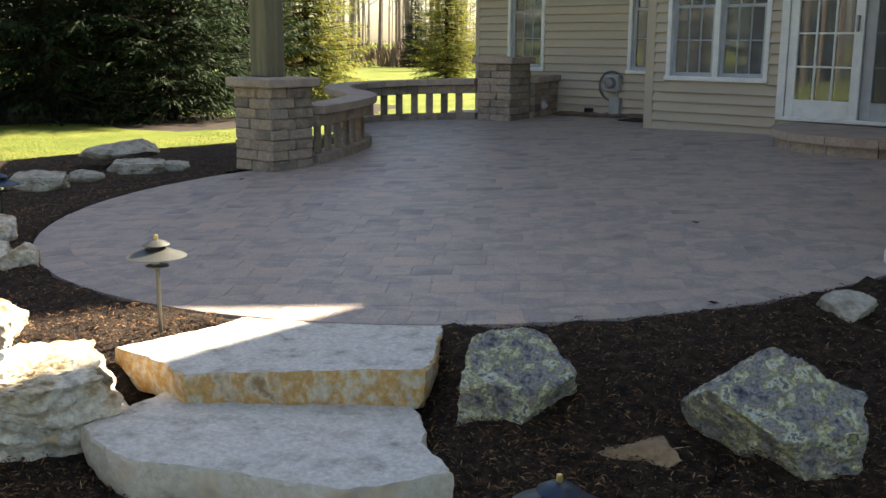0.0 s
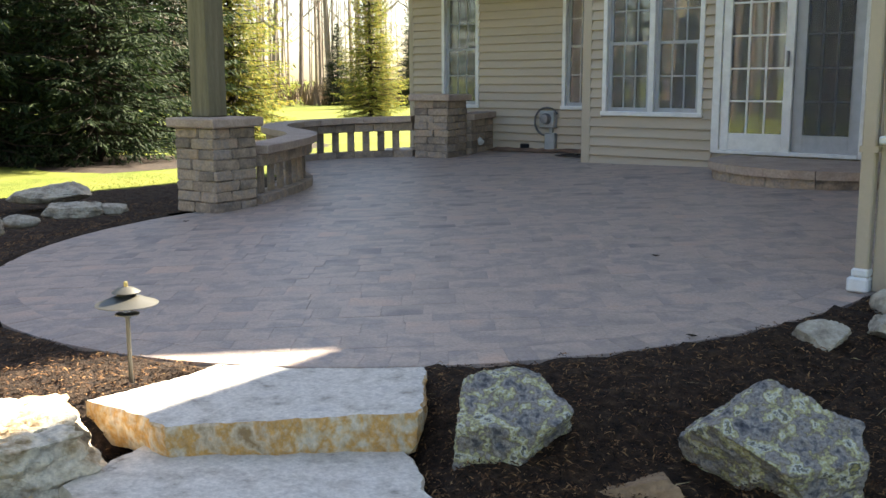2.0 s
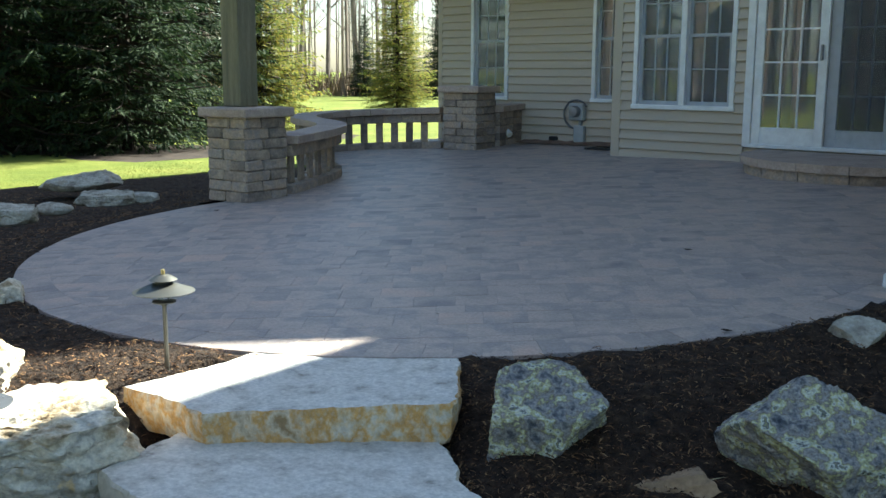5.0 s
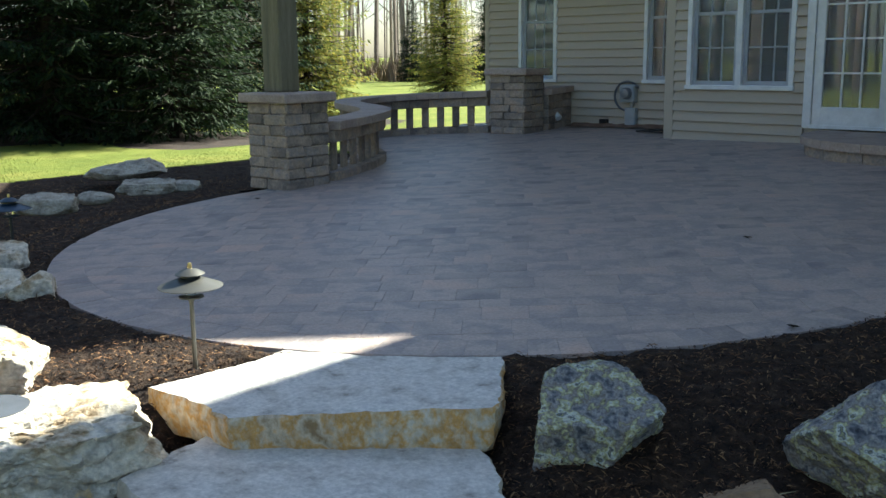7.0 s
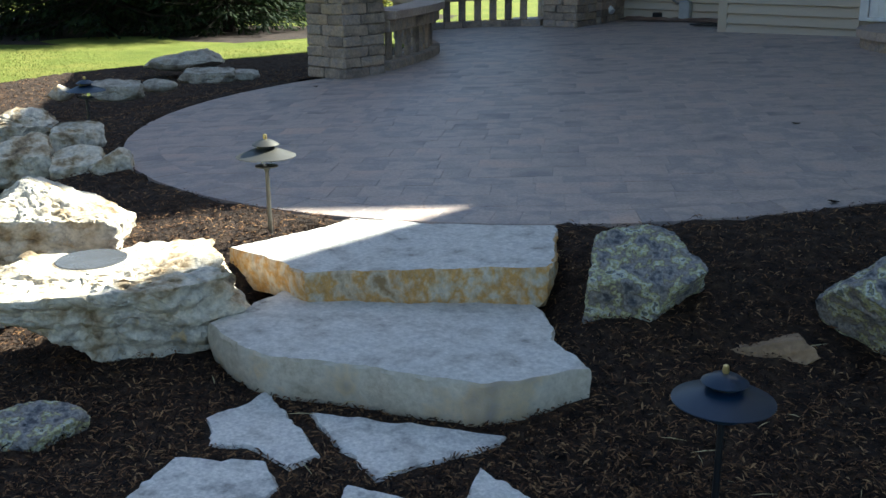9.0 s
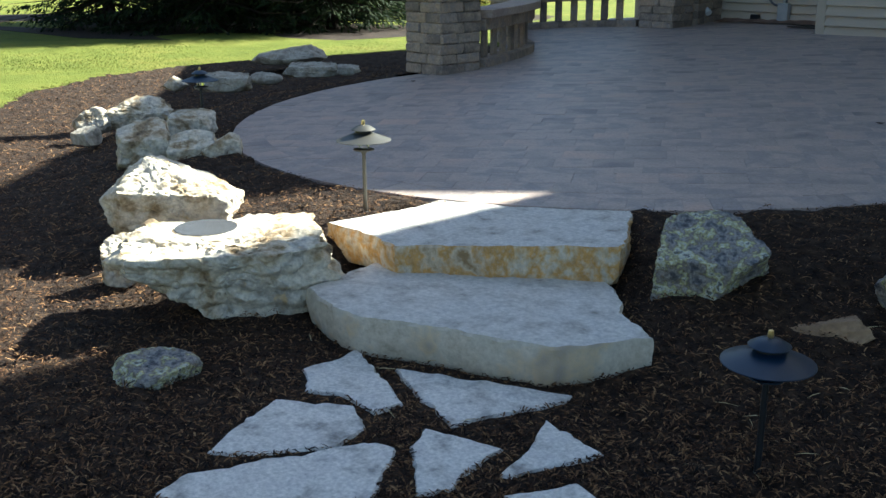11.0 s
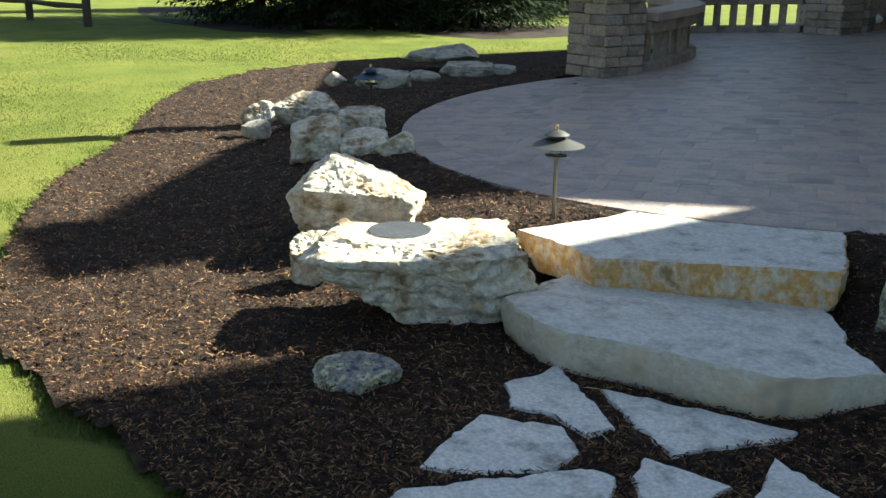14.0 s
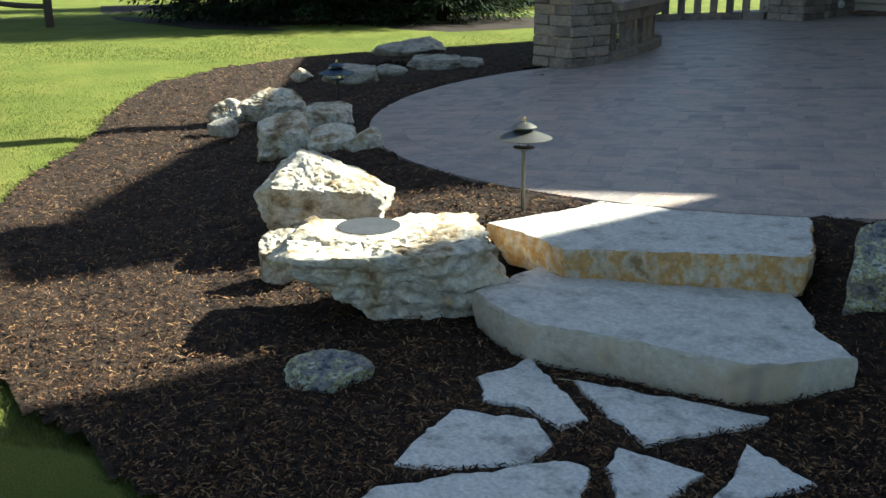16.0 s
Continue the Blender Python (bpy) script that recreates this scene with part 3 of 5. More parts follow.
def arc_block(a0, a1, r0, r1, z0, z1, cx=0.0, cy=0.0, n=3):
    bm = bmesh.new()
    low_, high = [], []
    for r, aa in ((r1, np.linspace(a0, a1, n)), (r0, np.linspace(a1, a0, n))):
        for a in aa:
            low_.append(bm.verts.new((cx + r * math.cos(a), cy + r * math.sin(a), z0)))
            high.append(bm.verts.new((cx + r * math.cos(a), cy + r * math.sin(a), z1)))
    bm.faces.new(low_[::-1])
    bm.faces.new(high)
    k = len(low_)
    for i in range(k):
        bm.faces.new((low_[i], low_[(i + 1) % k], high[(i + 1) % k], high[i]))
    return bm


A0, A1 = math.pi - 0.2, 2 * math.pi + 0.2
for i in range(9):
    a = A0 + (A1 - A0) * i / 9
    b = A0 + (A1 - A0) * (i + 1) / 9
    part("block", arc_block(a + 0.004, b - 0.004, SR - 0.22, SR - 0.02, 0.12, 0.282, SX, SY), M_BLOCK, stoop)
    part("cap_block", arc_block(a + 0.003, b - 0.003, SR - 0.36, SR + 0.02, 0.285, 0.36, SX, SY), M_CAP, stoop)
bm = bmesh.new()
ring = [bm.verts.new((SX + (SR - 0.366) * math.cos(a), SY + (SR - 0.366) * math.sin(a), 0.36)) for a in np.linspace(A0, A1, 24)]
bm.faces.new(ring)
r = bmesh.ops.extrude_face_region(bm, geom=bm.faces[:])
bmesh.ops.translate(bm, vec=(0, 0, -0.3), verts=[v for v in r["geom"] if isinstance(v, bmesh.types.BMVert)])
bmesh.ops.recalc_face_normals(bm, faces=bm.faces)
part("tread", bm, M_CAP, stoop)

# utility boxes on the recess wall
meter = thing("meter_box", "grey electric meter box with a looped cable on siding", "meter", (-7.485, BACK_Y, 0))
part("housing", boxes((-0.115, 0.115, -0.11, -0.014, 0.52, 0.75), bevel=0.012), M_GREYBOX, meter)
g = lathe([(0.075, 0), (0.075, 0.05), (0.06, 0.075), (0.001, 0.085)], 20)
bmesh.ops.transform(g, matrix=pose(0.01, -0.11, 0.64, 90), verts=g.verts)
part("dial_cover", g, M_STEEL, meter, "round glass meter cover", True)
part("lower_box", boxes((-0.04, 0.12, -0.09, -0.014, 0.22, 0.45), bevel=0.008), M_GREYBOX, meter)
part("conduit", boxes((0.02, 0.06, -0.06, -0.02, 0.45, 0.52)), M_GREYBOX, meter)
bm = bmesh.new()
tube(bm, [(0.0 + 0.2 * math.cos(a) - 0.02, -0.06, 0.60 + 0.19 * math.sin(a)) for a in np.linspace(0.6, 4.6, 16)], [0.014] * 16, 6)
part("cable_loop", bm, M_CABLE, meter, "dark looped cable", True)
vent = thing("dryer_vent", "small dark vent low on the siding", "vent", (-7.88, BACK_Y, 0.23))
part("hood", boxes((-0.06, 0.06, -0.09, -0.014, -0.03, 0.06), bevel=0.012), M_BLACK, vent)
drain = thing("white_drain_elbow", "white plastic pipe elbow on the low wall end", "pipe", (-8.45, 12.05, 0.33))
bm = bmesh.new()
tube(bm, [(-0.1, 0, -0.02), (-0.02, 0, 0.01), (0.05, -0.02, 0.01), (0.1, -0.03, -0.03)], [0.035, 0.04, 0.045, 0.045], 10)
part("elbow", bm, M_WHITE, drain, "", True)
well = thing("window_well_grate", "dark sunken grate beside the house corner", "grate", (-6.62, 11.95, patio_z(-6.6, 11.95) + 0.012))
part("grate_frame", boxes((-0.32, 0.32, -0.2, -0.16, -0.01, 0.006), (-0.32, 0.32, 0.16, 0.2, -0.01, 0.006), (-0.32, -0.28, -0.16, 0.16, -0.01, 0.006), (0.28, 0.32, -0.16, 0.16, -0.01, 0.006)), M_BLACK, well)
for i in range(8):
    part("bar", boxes((-0.25 + i * 0.07, -0.22 + i * 0.07, -0.16, 0.16, -0.01, 0.003)), M_BLACK, well)

# bare soil strip along the recess wall
tagged(sheet("soil_strip", list(np.arange(-8.40, -6.28, 0.04)), list(np.arange(12.12, 12.42, 0.04)), lambda x, y: patio_z(x, y) + 0.012 + 0.03 * smooth_step(12.15, 12.4, y) + 0.018 * noise.noise((x * 8, y * 8, 2)), lambda x, y: y > 12.2 + 0.09 * noise.noise((x * 3, 0, 6)), M_SOIL), "reddish bare soil strip along the house wall", "soil", kind="structure")

# downspout at the wing corner
spout = thing("downspout", "tan metal downspout with a white plastic shoe", "downspout", (-1.345, WING_Y - 0.03, 0.10))
part("pipe", boxes((-0.035, 0.035, -0.03, 0.03, 0.06, 5.6), bevel=0.008), M_CORNER, spout)
part("shoe", boxes((-0.06, 0.045, -0.055, 0.04, 0.0, 0.075), (-0.045, 0.042, -0.04, 0.036, 0.076, 0.12), bevel=0.01), M_WHITE, spout, "white plastic outlet shoe")
for z in (0.7, 2.6):
    part("strap", boxes((-0.042, 0.05, -0.036, 0.034, z, z + 0.03)), M_CORNER, spout)

# blue snow shovel leaning on the wing
shovel = thing("shovel", "blue plastic handled shovel leaning against the siding", "shovel", (-1.11, WING_Y - 0.06, 0.10), 0)
bm = bmesh.new()
tube(bm, [(0.0, -0.02, 0.10), (0.005, 0.0, 0.42)], [0.026, 0.022], 10)
part("shaft", bm, M_BLUE, shovel, "", True)
bm = bmesh.new()
tube(bm, [(0.005, 0, 0.42), (-0.045, 0, 0.47), (-0.055, 0, 0.53), (0.065, 0.0, 0.53), (0.055, 0, 0.47), (0.005, 0, 0.42)], [0.012] * 6, 8)
part("grip", bm, M_BLUE, shovel, "", True)
bm = boxes((-0.05, 0.05, -0.035, -0.027, 0.0, 0.13), (-0.05, -0.043, -0.027, -0.01, 0.0, 0.13), (0.043, 0.05, -0.027, -0.01, 0.0, 0.13))
part("blade", bm, M_BLACK, shovel, "dark worn blade")

# ---- pillars and seat wall ----
rng = random.Random(5)
COURSE = 0.0945


def block_mesh(name, sx, sy, sz, seed, material, rough=0.008):
    """A split-faced block with knocked edges, centred on its base."""
    q = random.Random(seed)
    bm = boxes((-sx / 2, sx / 2, -sy / 2, sy / 2, 0, sz), bevel=0.013)
    for v in bm.verts:
        v.co += Vector((q.uniform(-1, 1), q.uniform(-1, 1), q.uniform(-0.4, 0.4))) * rough
    return finish(name, bm, material)


def piece(name, me, parent, at, rz=0.0):
    ob = new(name, me)
    ob.parent = parent
    ob.matrix_basis = pose(*at, 0, 0, rz)
    return ob


LONG = [block_mesh("block", 0.292, 0.10, COURSE - 0.002, s, M_BLOCK) for s in range(3)]
SHORT = [block_mesh("block", 0.202, 0.10, COURSE - 0.002, s, M_BLOCK) for s in range(3, 6)]


def pillar(x, y, rz, label, size=0.49, courses=8):
    """Square block pillar: each course is a ring of split blocks; slab cap on top."""
    p = thing("pillar", label, "pillar", (x, y, patio_z(x, y) - 0.012), rz, "patio pillars")
    h = courses * COURSE
    part("core", boxes((-size / 2 + 0.02, size / 2 - 0.02, -size / 2 + 0.02, size / 2 - 0.02, 0, h - 0.004)), M_CORE, p)
    e = size / 2 - 0.05
    for c in range(courses):
        for side in range(4):
            a = side * 90
            m = pose(0, 0, 0, 0, 0, a)
            wide = (0.29, 0.20) if (c + side) % 2 else (0.20, 0.29)
            u = -size / 2
            for w in wide:
                me = rng.choice(LONG if w > 0.25 else SHORT)
                q = m @ Vector((u + w / 2 + 0.003, -e + rng.uniform(-0.004, 0.004), c * COURSE))
                piece("block", me, p, q, a + (180 if rng.random() < 0.5 else 0))
                u += w + 0.008
    bm = boxes((-size / 2 - 0.055, size / 2 + 0.055, -size / 2 - 0.055, size / 2 + 0.055, h, h + 0.085), bevel=0.012)
    for v in bm.verts:
        v.co += Vector((rng.uniform(-1, 1), rng.uniform(-1, 1), 0)) * 0.004
    part("cap", bm, M_CAP, p, "smooth tan slab cap")
    return p


P1 = pillar(-7.205, 6.705, 6.0, "tan split block pillar carrying a wooden post", 0.51)
P2 = pillar(-8.56, 11.40, 10.0, "tan split block pillar near the house", 0.52)

post_z = patio_z(-7.205, 6.705) - 0.012 + 8 * COURSE + 0.085
post = thing("timber_post", "square stained timber post standing on a pillar", "post", (-7.33, 6.74, post_z), 6.0)
bm = boxes((-0.115, 0.115, -0.115, 0.115, 0.0, 2.8), bevel=0.012)
part("shaft", bm, M_POST, post)
part("trim_board", boxes((0.03, 0.119, -0.121, -0.115, 0.62, 2.8), bevel=0.001), M_POST, post)



def along(pts, n):
    """n + 1 evenly spaced points along a smooth line through pts."""
    P = [Vector(p) for p in pts]
    fine = []
    for i in range(len(P) - 1):
        a, b, c, d = P[max(i - 1, 0)], P[i], P[i + 1], P[min(i + 2, len(P) - 1)]
        for k in range(20):
            t = k / 20
            fine.append(0.5 * ((2 * b) + (c - a) * t + (2 * a - 5 * b + 4 * c - d) * t * t + (3 * b - a - 3 * c + d) * t ** 3))
    fine.append(P[-1])
    acc = [0.0]
    for a, b in zip(fine, fine[1:]):
        acc.append(acc[-1] + (b - a).length)
    out = []
    for k in range(n + 1):
        s = acc[-1] * k / n
        i = max(j for j in range(len(acc)) if acc[j] <= s + 1e-9)
        i = min(i, len(fine) - 2)
        f = (s - acc[i]) / max(acc[i + 1] - acc[i], 1e-9)
        out.append(fine[i].lerp(fine[i + 1], f))
    return out


seat = thing("seat_wall", "curving tan block balustrade wall with slab caps", "wall")


def wedge(pa, pb, na, nb, half, za0, zb0, h, gap, material, name):
    """One block between two stations of the curve."""
    bm = bmesh.new()
    d = (pb - pa).normalized() * gap
    pa, pb = pa + d, pb - d
    q = []
    for z0, z1 in ((0, 0), (h, h)):
        for p, n, z, s in ((pa, na, za0, -1), (pb, nb, zb0, -1), (pb, nb, zb0, 1), (pa, na, za0, 1)):
            w = p + n * half * s
            q.append(bm.verts.new((w.x, w.y, z + z0)))
    for f in ((3, 2, 1, 0), (4, 5, 6, 7), (0, 1, 5, 4), (1, 2, 6, 5), (2, 3, 7, 6), (3, 0, 4, 7)):
        bm.faces.new([q[i] for i in f])
    bmesh.ops.bevel(bm, geom=bm.edges[:], offset=0.006, segments=1, affect="EDGES", profile=0.5)
    return part(name, bm, material, seat)


def normals(pts):
    out = []
    for i in range(len(pts)):
        d = (pts[min(i + 1, len(pts) - 1)] - pts[max(i - 1, 0)]).normalized()
        out.append(Vector((-d.y, d.x)))
    return out


for name, n, half, base, h, mat_ in (("base_block", 22, 0.10, 0.0, 0.095, M_BLOCK), ("top_block", 22, 0.10, 0.365, 0.11, M_BLOCK), ("cap_block", 18, 0.165, 0.48, 0.08, M_CAP)):
    st = along(WALL_LINE, n)
    nn = normals(st)
    for i in range(n):
        wedge(st[i], st[i + 1], nn[i], nn[i + 1], half, patio_z(*st[i]) - 0.012 + base, patio_z(*st[i + 1]) - 0.012 + base, h, 0.002, mat_, name)
st = along(WALL_LINE, 58)
nn = normals(st)
for i in range(1, 57, 2):
    a, b = st[i].lerp(st[i + 1], 0.04), st[i].lerp(st[i + 1], 0.96)
    wedge(a, b, nn[i], nn[i + 1], 0.018, patio_z(*st[i]) + 0.083, patio_z(*st[i + 1]) + 0.083, 0.275, 0.0, M_BLOCK, "baluster")
stub = thing("wall_stub", "short block wall between the pillar and the house", "wall")
seat_keep, seat = seat, stub
ends = along([(-8.42, 11.72), (-8.50, 12.0), (-8.56, 12.40)], 3)
ne = normals(ends)
for c in range(5):
    for i in range(3):
        wedge(ends[i], ends[i + 1], ne[i], ne[i + 1], 0.11, patio_z(*ends[i]) - 0.012 + c * 0.095, patio_z(*ends[i + 1]) - 0.012 + c * 0.095, 0.092, 0.002, M_BLOCK, "block")
for i in range(3):
    wedge(ends[i], ends[i + 1], ne[i], ne[i + 1], 0.16, patio_z(*ends[i]) + 0.466, patio_z(*ends[i + 1]) + 0.466, 0.08, 0.002, M_CAP, "cap_block")
seat = seat_keep


# ---- stones ----
def stone_slab(name, outline, z_top, thick, label, seed, mats, taper=0.04, category="step"):
    """A quarried slab: flat worn top, ragged edge, rough faces; an outline in plan."""
    q = random.Random(seed)
    P = [Vector(p) for p in outline]
    ring = []
    for a, b in zip(P, P[1:] + P[:1]):
        n = max(2, int((b - a).length / 0.022))
        for k in range(n):
            ring.append(a.lerp(b, k / n))
    cen = sum(ring, Vector((0, 0))) / len(ring)
    bm = bmesh.new()
    hs = [0.0, -0.010, -0.035, -0.3 * thick, -0.5 * thick, -0.7 * thick, -thick]
    ins = [0.009, 0.002, 0.0, -0.002, 0.004, taper * 0.3, taper]
    rows = []
    for h, s in zip(hs, ins):
        row = []
        for p in ring:
            d = cen - p
            w = noise.noise((p.x * 9, p.y * 9, seed)) * 0.018 + noise.noise((p.x * 34, p.y * 34, h * 40 + seed)) * 0.012 + noise.noise((p.x * 80, p.y * 80, h * 90)) * 0.004
            pp = p + d.normalized() * (s + w)
            row.append(bm.verts.new((pp.x, pp.y, z_top(p.x, p.y) + h + noise.noise((p.x * 12, p.y * 12, seed + 4)) * 0.005)))
        rows.append(row)
    n = len(ring)
    for a, b in zip(rows, rows[1:]):
        for i in range(n):
            f = bm.faces.new((a[i], b[i], b[(i + 1) % n], a[(i + 1) % n]))
            f.material_index = 1
    prev = rows[0]
    for s in (0.12, 0.3, 0.55, 0.8):
        row = []
        for v in rows[0]:
            x, y = v.co.x + (cen.x - v.co.x) * s, v.co.y + (cen.y - v.co.y) * s
            row.append(bm.verts.new((x, y, z_top(x, y) + noise.noise((x * 7, y * 7, seed)) * 0.007 + noise.noise((x * 25, y * 25, seed)) * 0.003)))
        for i in range(n):
            bm.faces.new((prev[i], prev[(i + 1) % n], row[(i + 1) % n], row[i]))
        prev = row
    bm.faces.new(prev)
    bm.faces.new(rows[-1][::-1])
    bmesh.ops.recalc_face_normals(bm, faces=bm.faces)
    return solo(name, bm, mats, label, category, smooth=True)


stone_slab("stone_step", [(-3.17, 3.06), (-3.15, 3.22), (-3.13, 3.40), (-3.13, 3.67), (-2.39, 4.155), (-2.03, 3.73), (-2.02, 3.68), (-2.66, 3.07), (-2.90, 3.08)], lambda x, y: patio_z(x, y) - 0.004, 0.16, "thick pale limestone step slab with an orange-stained front face", 3, [M_LIMESTONE, M_BUFF], 0.03)
stone_slab("stone_step", [(-2.72, 2.70), (-2.77, 2.87), (-2.85, 3.1), (-2.2, 3.74), (-1.95, 3.61), (-1.79, 3.46), (-1.55, 3.35), (-1.62, 3.15), (-1.69, 3.03), (-1.90, 2.93), (-2.32, 2.69), (-2.48, 2.66)], lambda x, y: -0.155, 0.20, "thick pale limestone lower step slab with grey face", 8, [M_LIMESTONE, M_FACE], 0.05)

FLAGS = [[(-2.18, 2.38), (-2.33, 2.46), (-2.37, 2.70), (-2.20, 2.67), (-1.90, 2.58), (-1.89, 2.47), (-2.06, 2.46)], [(-2.15, 2.72), (-1.87, 2.90), (-1.61, 3.05), (-1.59, 2.99), (-1.65, 2.74), (-1.68, 2.61), (-1.89, 2.64)],
         [(-1.97, 1.94), (-2.11, 2.13), (-2.17, 2.27), (-1.98, 2.45), (-1.82, 2.40), (-1.77, 2.26), (-1.90, 2.01)], [(-1.65, 2.44), (-1.72, 2.54), (-1.47, 2.64), (-1.43, 2.46), (-1.38, 2.38), (-1.41, 2.28)],
         [(-1.36, 2.53), (-1.43, 2.69), (-1.53, 2.86), (-1.28, 2.85), (-1.29, 2.76), (-1.33, 2.55)], [(-1.84, 1.73), (-1.89, 1.85), (-1.83, 2.08), (-1.73, 2.38), (-1.66, 2.40), (-1.53, 2.25), (-1.46, 2.17), (-1.62, 1.83)],
         [(-1.27, 2.47), (-1.20, 2.68), (-1.10, 2.66), (-1.08, 2.45)]]
for i, o in enumerate(FLAGS):
    stone_slab("flagstone", o, lambda x, y: -0.299, 0.05, "irregular pale flagstone set in dark mulch", 20 + i, [M_FLAG, M_FLAG], 0.01, "flagstone")["group"] = "stepping flagstones"


def facing(az, el):
    a, e = radians(az), radians(el)
    return Vector((math.cos(a) * math.cos(e), math.sin(a) * math.cos(e), math.sin(e)))


def boulder(at, size, rz, seed, material, label, facets=8, rough=0.5, sub=5, broken=(), cut=(0.78, 1.0), ledges=0.0):
    """A rock: a body broken along planes, with chipped edges and pitted, layered relief, sunk a little in the bed.
    broken names its main faces as (direction, slope, distance); a few chance planes knock off the corners."""
    q = random.Random(seed)
    planes = [(facing(az, el), k) for az, el, k in broken]
    for _ in range(facets):
        planes.append((Vector((q.gauss(0, 1), q.gauss(0, 1), q.gauss(0, 0.8))).normalized(), q.uniform(*cut)))
    bm = bmesh.new()
    bmesh.ops.create_icosphere(bm, subdivisions=sub, radius=1.0)
    off = Vector((seed * 3.1, seed * 1.7, seed * 0.9))
    big = max(size)
    for v in bm.verts:
        d = v.co.normalized()
        warp = 0.05 * noise.noise(d * 2.3 + off) + 0.025 * noise.noise(d * 6.0 + off)
        r = min([1.08] + [(k + warp) / max(d.dot(n), 0.05) for n, k in planes])
        p = Vector((d.x * size[0] / 2, d.y * size[1] / 2, d.z * size[2] * 0.64)) * r
        w = p * (3.2 / big) + off
        chip = noise.noise(w * 3.2)
        rid = 0.5 - abs(noise.noise(w * 5.5))
        pit = max(0.0, noise.noise(w * 9.0 + Vector((7, 3, 1))) - 0.18)
        p += d * big * rough * (0.05 * chip - 0.035 * max(rid - 0.3, 0.0) * 4 - 0.07 * pit + 0.012 * noise.noise(w * 19.0) + 0.006 * noise.noise(w * 40.0))
        if ledges:
            h = p.z / size[2] * 5 + 0.8 * noise.noise((w.x, w.y, seed))
            bite = ledges * (smooth_step(0.0, 0.45, abs(h - round(h))) - 0.5)
            p.x, p.y = p.x * (1 + bite), p.y * (1 + bite)
        v.co = p
    zs = [v.co.z for v in bm.verts]
    lowz = min(zs)
    keepz = lowz + (max(zs) - lowz) * 0.22
    k = size[2] / (max(zs) - keepz)
    for v in bm.verts:
        v.co.z = (v.co.z - keepz) * k if v.co.z > keepz else (v.co.z - keepz) * 0.5
    ob = solo("boulder", bm, material, label, "boulder", group="bed boulders", smooth=True)
    ob.matrix_world = pose(*at, 0, 0, rz)
    return ob


SLABBY = ((-90, 78, 0.55), (-95, 5, 0.8), (90, 10, 0.85), (180, 15, 0.85), (0, 5, 0.85))
BLOCKY = ((-100, 70, 0.62), (-90, -5, 0.72), (175, 0, 0.78), (5, 8, 0.75), (90, 0, 0.8))
boulder((-1.76, 3.88, -0.2), (0.50, 0.44, 0.335), 35, 12, M_LICHEN, "grey boulder with yellow lichen beside the steps", 2, 0.32, 6, ((-90, 62, 0.62), (178, 4, 0.72), (-92, -8, 0.68), (-28, -32, 0.56), (20, 20, 0.84), (90, 10, 0.8)))
boulder((-0.95, 4.25, -0.21), (0.60, 0.48, 0.38), 35, 18, M_LICHEN, "large lichen-covered slab boulder leaning in mulch", 1, 0.32, 6, ((-85, 50, 0.62), (-140, -28, 0.46), (160, 45, 0.86), (42, 38, 0.78), (-5, 0, 0.88), (-70, -10, 0.8), (90, 25, 0.8)))
boulder((-1.21, 5.38, mulch_z(-1.21, 5.38) - 0.045), (0.24, 0.2, 0.13), 35, 23, M_GREYROCK, "small pale angular stone at the patio edge", 5, 0.5, 5, ((-95, 60, 0.6), (-30, -25, 0.6), (-150, -10, 0.7), (90, 10, 0.8)))
boulder((-1.29, 3.97, -0.26), (0.36, 0.24, 0.125), 35, 31, M_TANROCK, "small tan wedge-shaped stone in mulch", 3, 0.3, 5, ((150, 62, 0.5), (-25, -35, 0.62), (-95, 15, 0.5), (-140, -20, 0.66), (10, 20, 0.75)))
RB = boulder((-3.02, 2.49, -0.27), (0.97, 0.60, 0.33), 62, 33, M_ROCK, "long weathered limestone boulder with a shallow basin", 5, 0.45, 6, ((-90, 82, 0.46), (-93, -16, 0.62), (-55, -8, 0.80), (-165, -38, 0.62), (178, 25, 0.85), (0, 12, 0.85), (90, 5, 0.8)), ledges=0.06)
boulder((-3.58, 2.30, -0.27), (0.25, 0.2, 0.20), 62, 35, M_ROCK, "small pale limestone chunk against a boulder", 5, 0.7, 5, BLOCKY)
boulder((-3.99, 2.67, -0.24), (0.70, 0.56, 0.40), 62, 37, M_ROCK, "pale pitted limestone boulder in the bed", 3, 0.42, 6, ((5, 58, 0.68), (-85, 58, 0.74), (178, 40, 0.84), (-95, -14, 0.60), (170, -10, 0.72), (90, 10, 0.8), (-10, -5, 0.9)))
boulder((-5.50, 3.12, -0.2), (0.42, 0.46, 0.30), 62, 41, M_ROCK, "blocky upright pale limestone boulder in the bed", 5, 0.6, 5, BLOCKY)
boulder((-5.22, 3.32, -0.13), (0.36, 0.36, 0.18), 62, 43, M_ROCK, "blocky pale limestone boulder leaning on another", 4, 0.5, 5, ((-110, 55, 0.6), (-90, -5, 0.75), (175, 5, 0.8), (0, 8, 0.78)))
boulder((-5.03, 3.44, -0.10), (0.27, 0.30, 0.155), 62, 44, M_ROCK, "small squared limestone boulder near the patio edge", 4, 0.4, 5, ((170, 48, 0.6), (-90, 0, 0.68), (0, 5, 0.72), (90, 0, 0.8)))
boulder((-5.90, 3.60, -0.14), (0.38, 0.32, 0.21), 66, 47, M_ROCK, "blocky pale limestone boulder in the bed", 5, 0.5, 5, SLABBY)
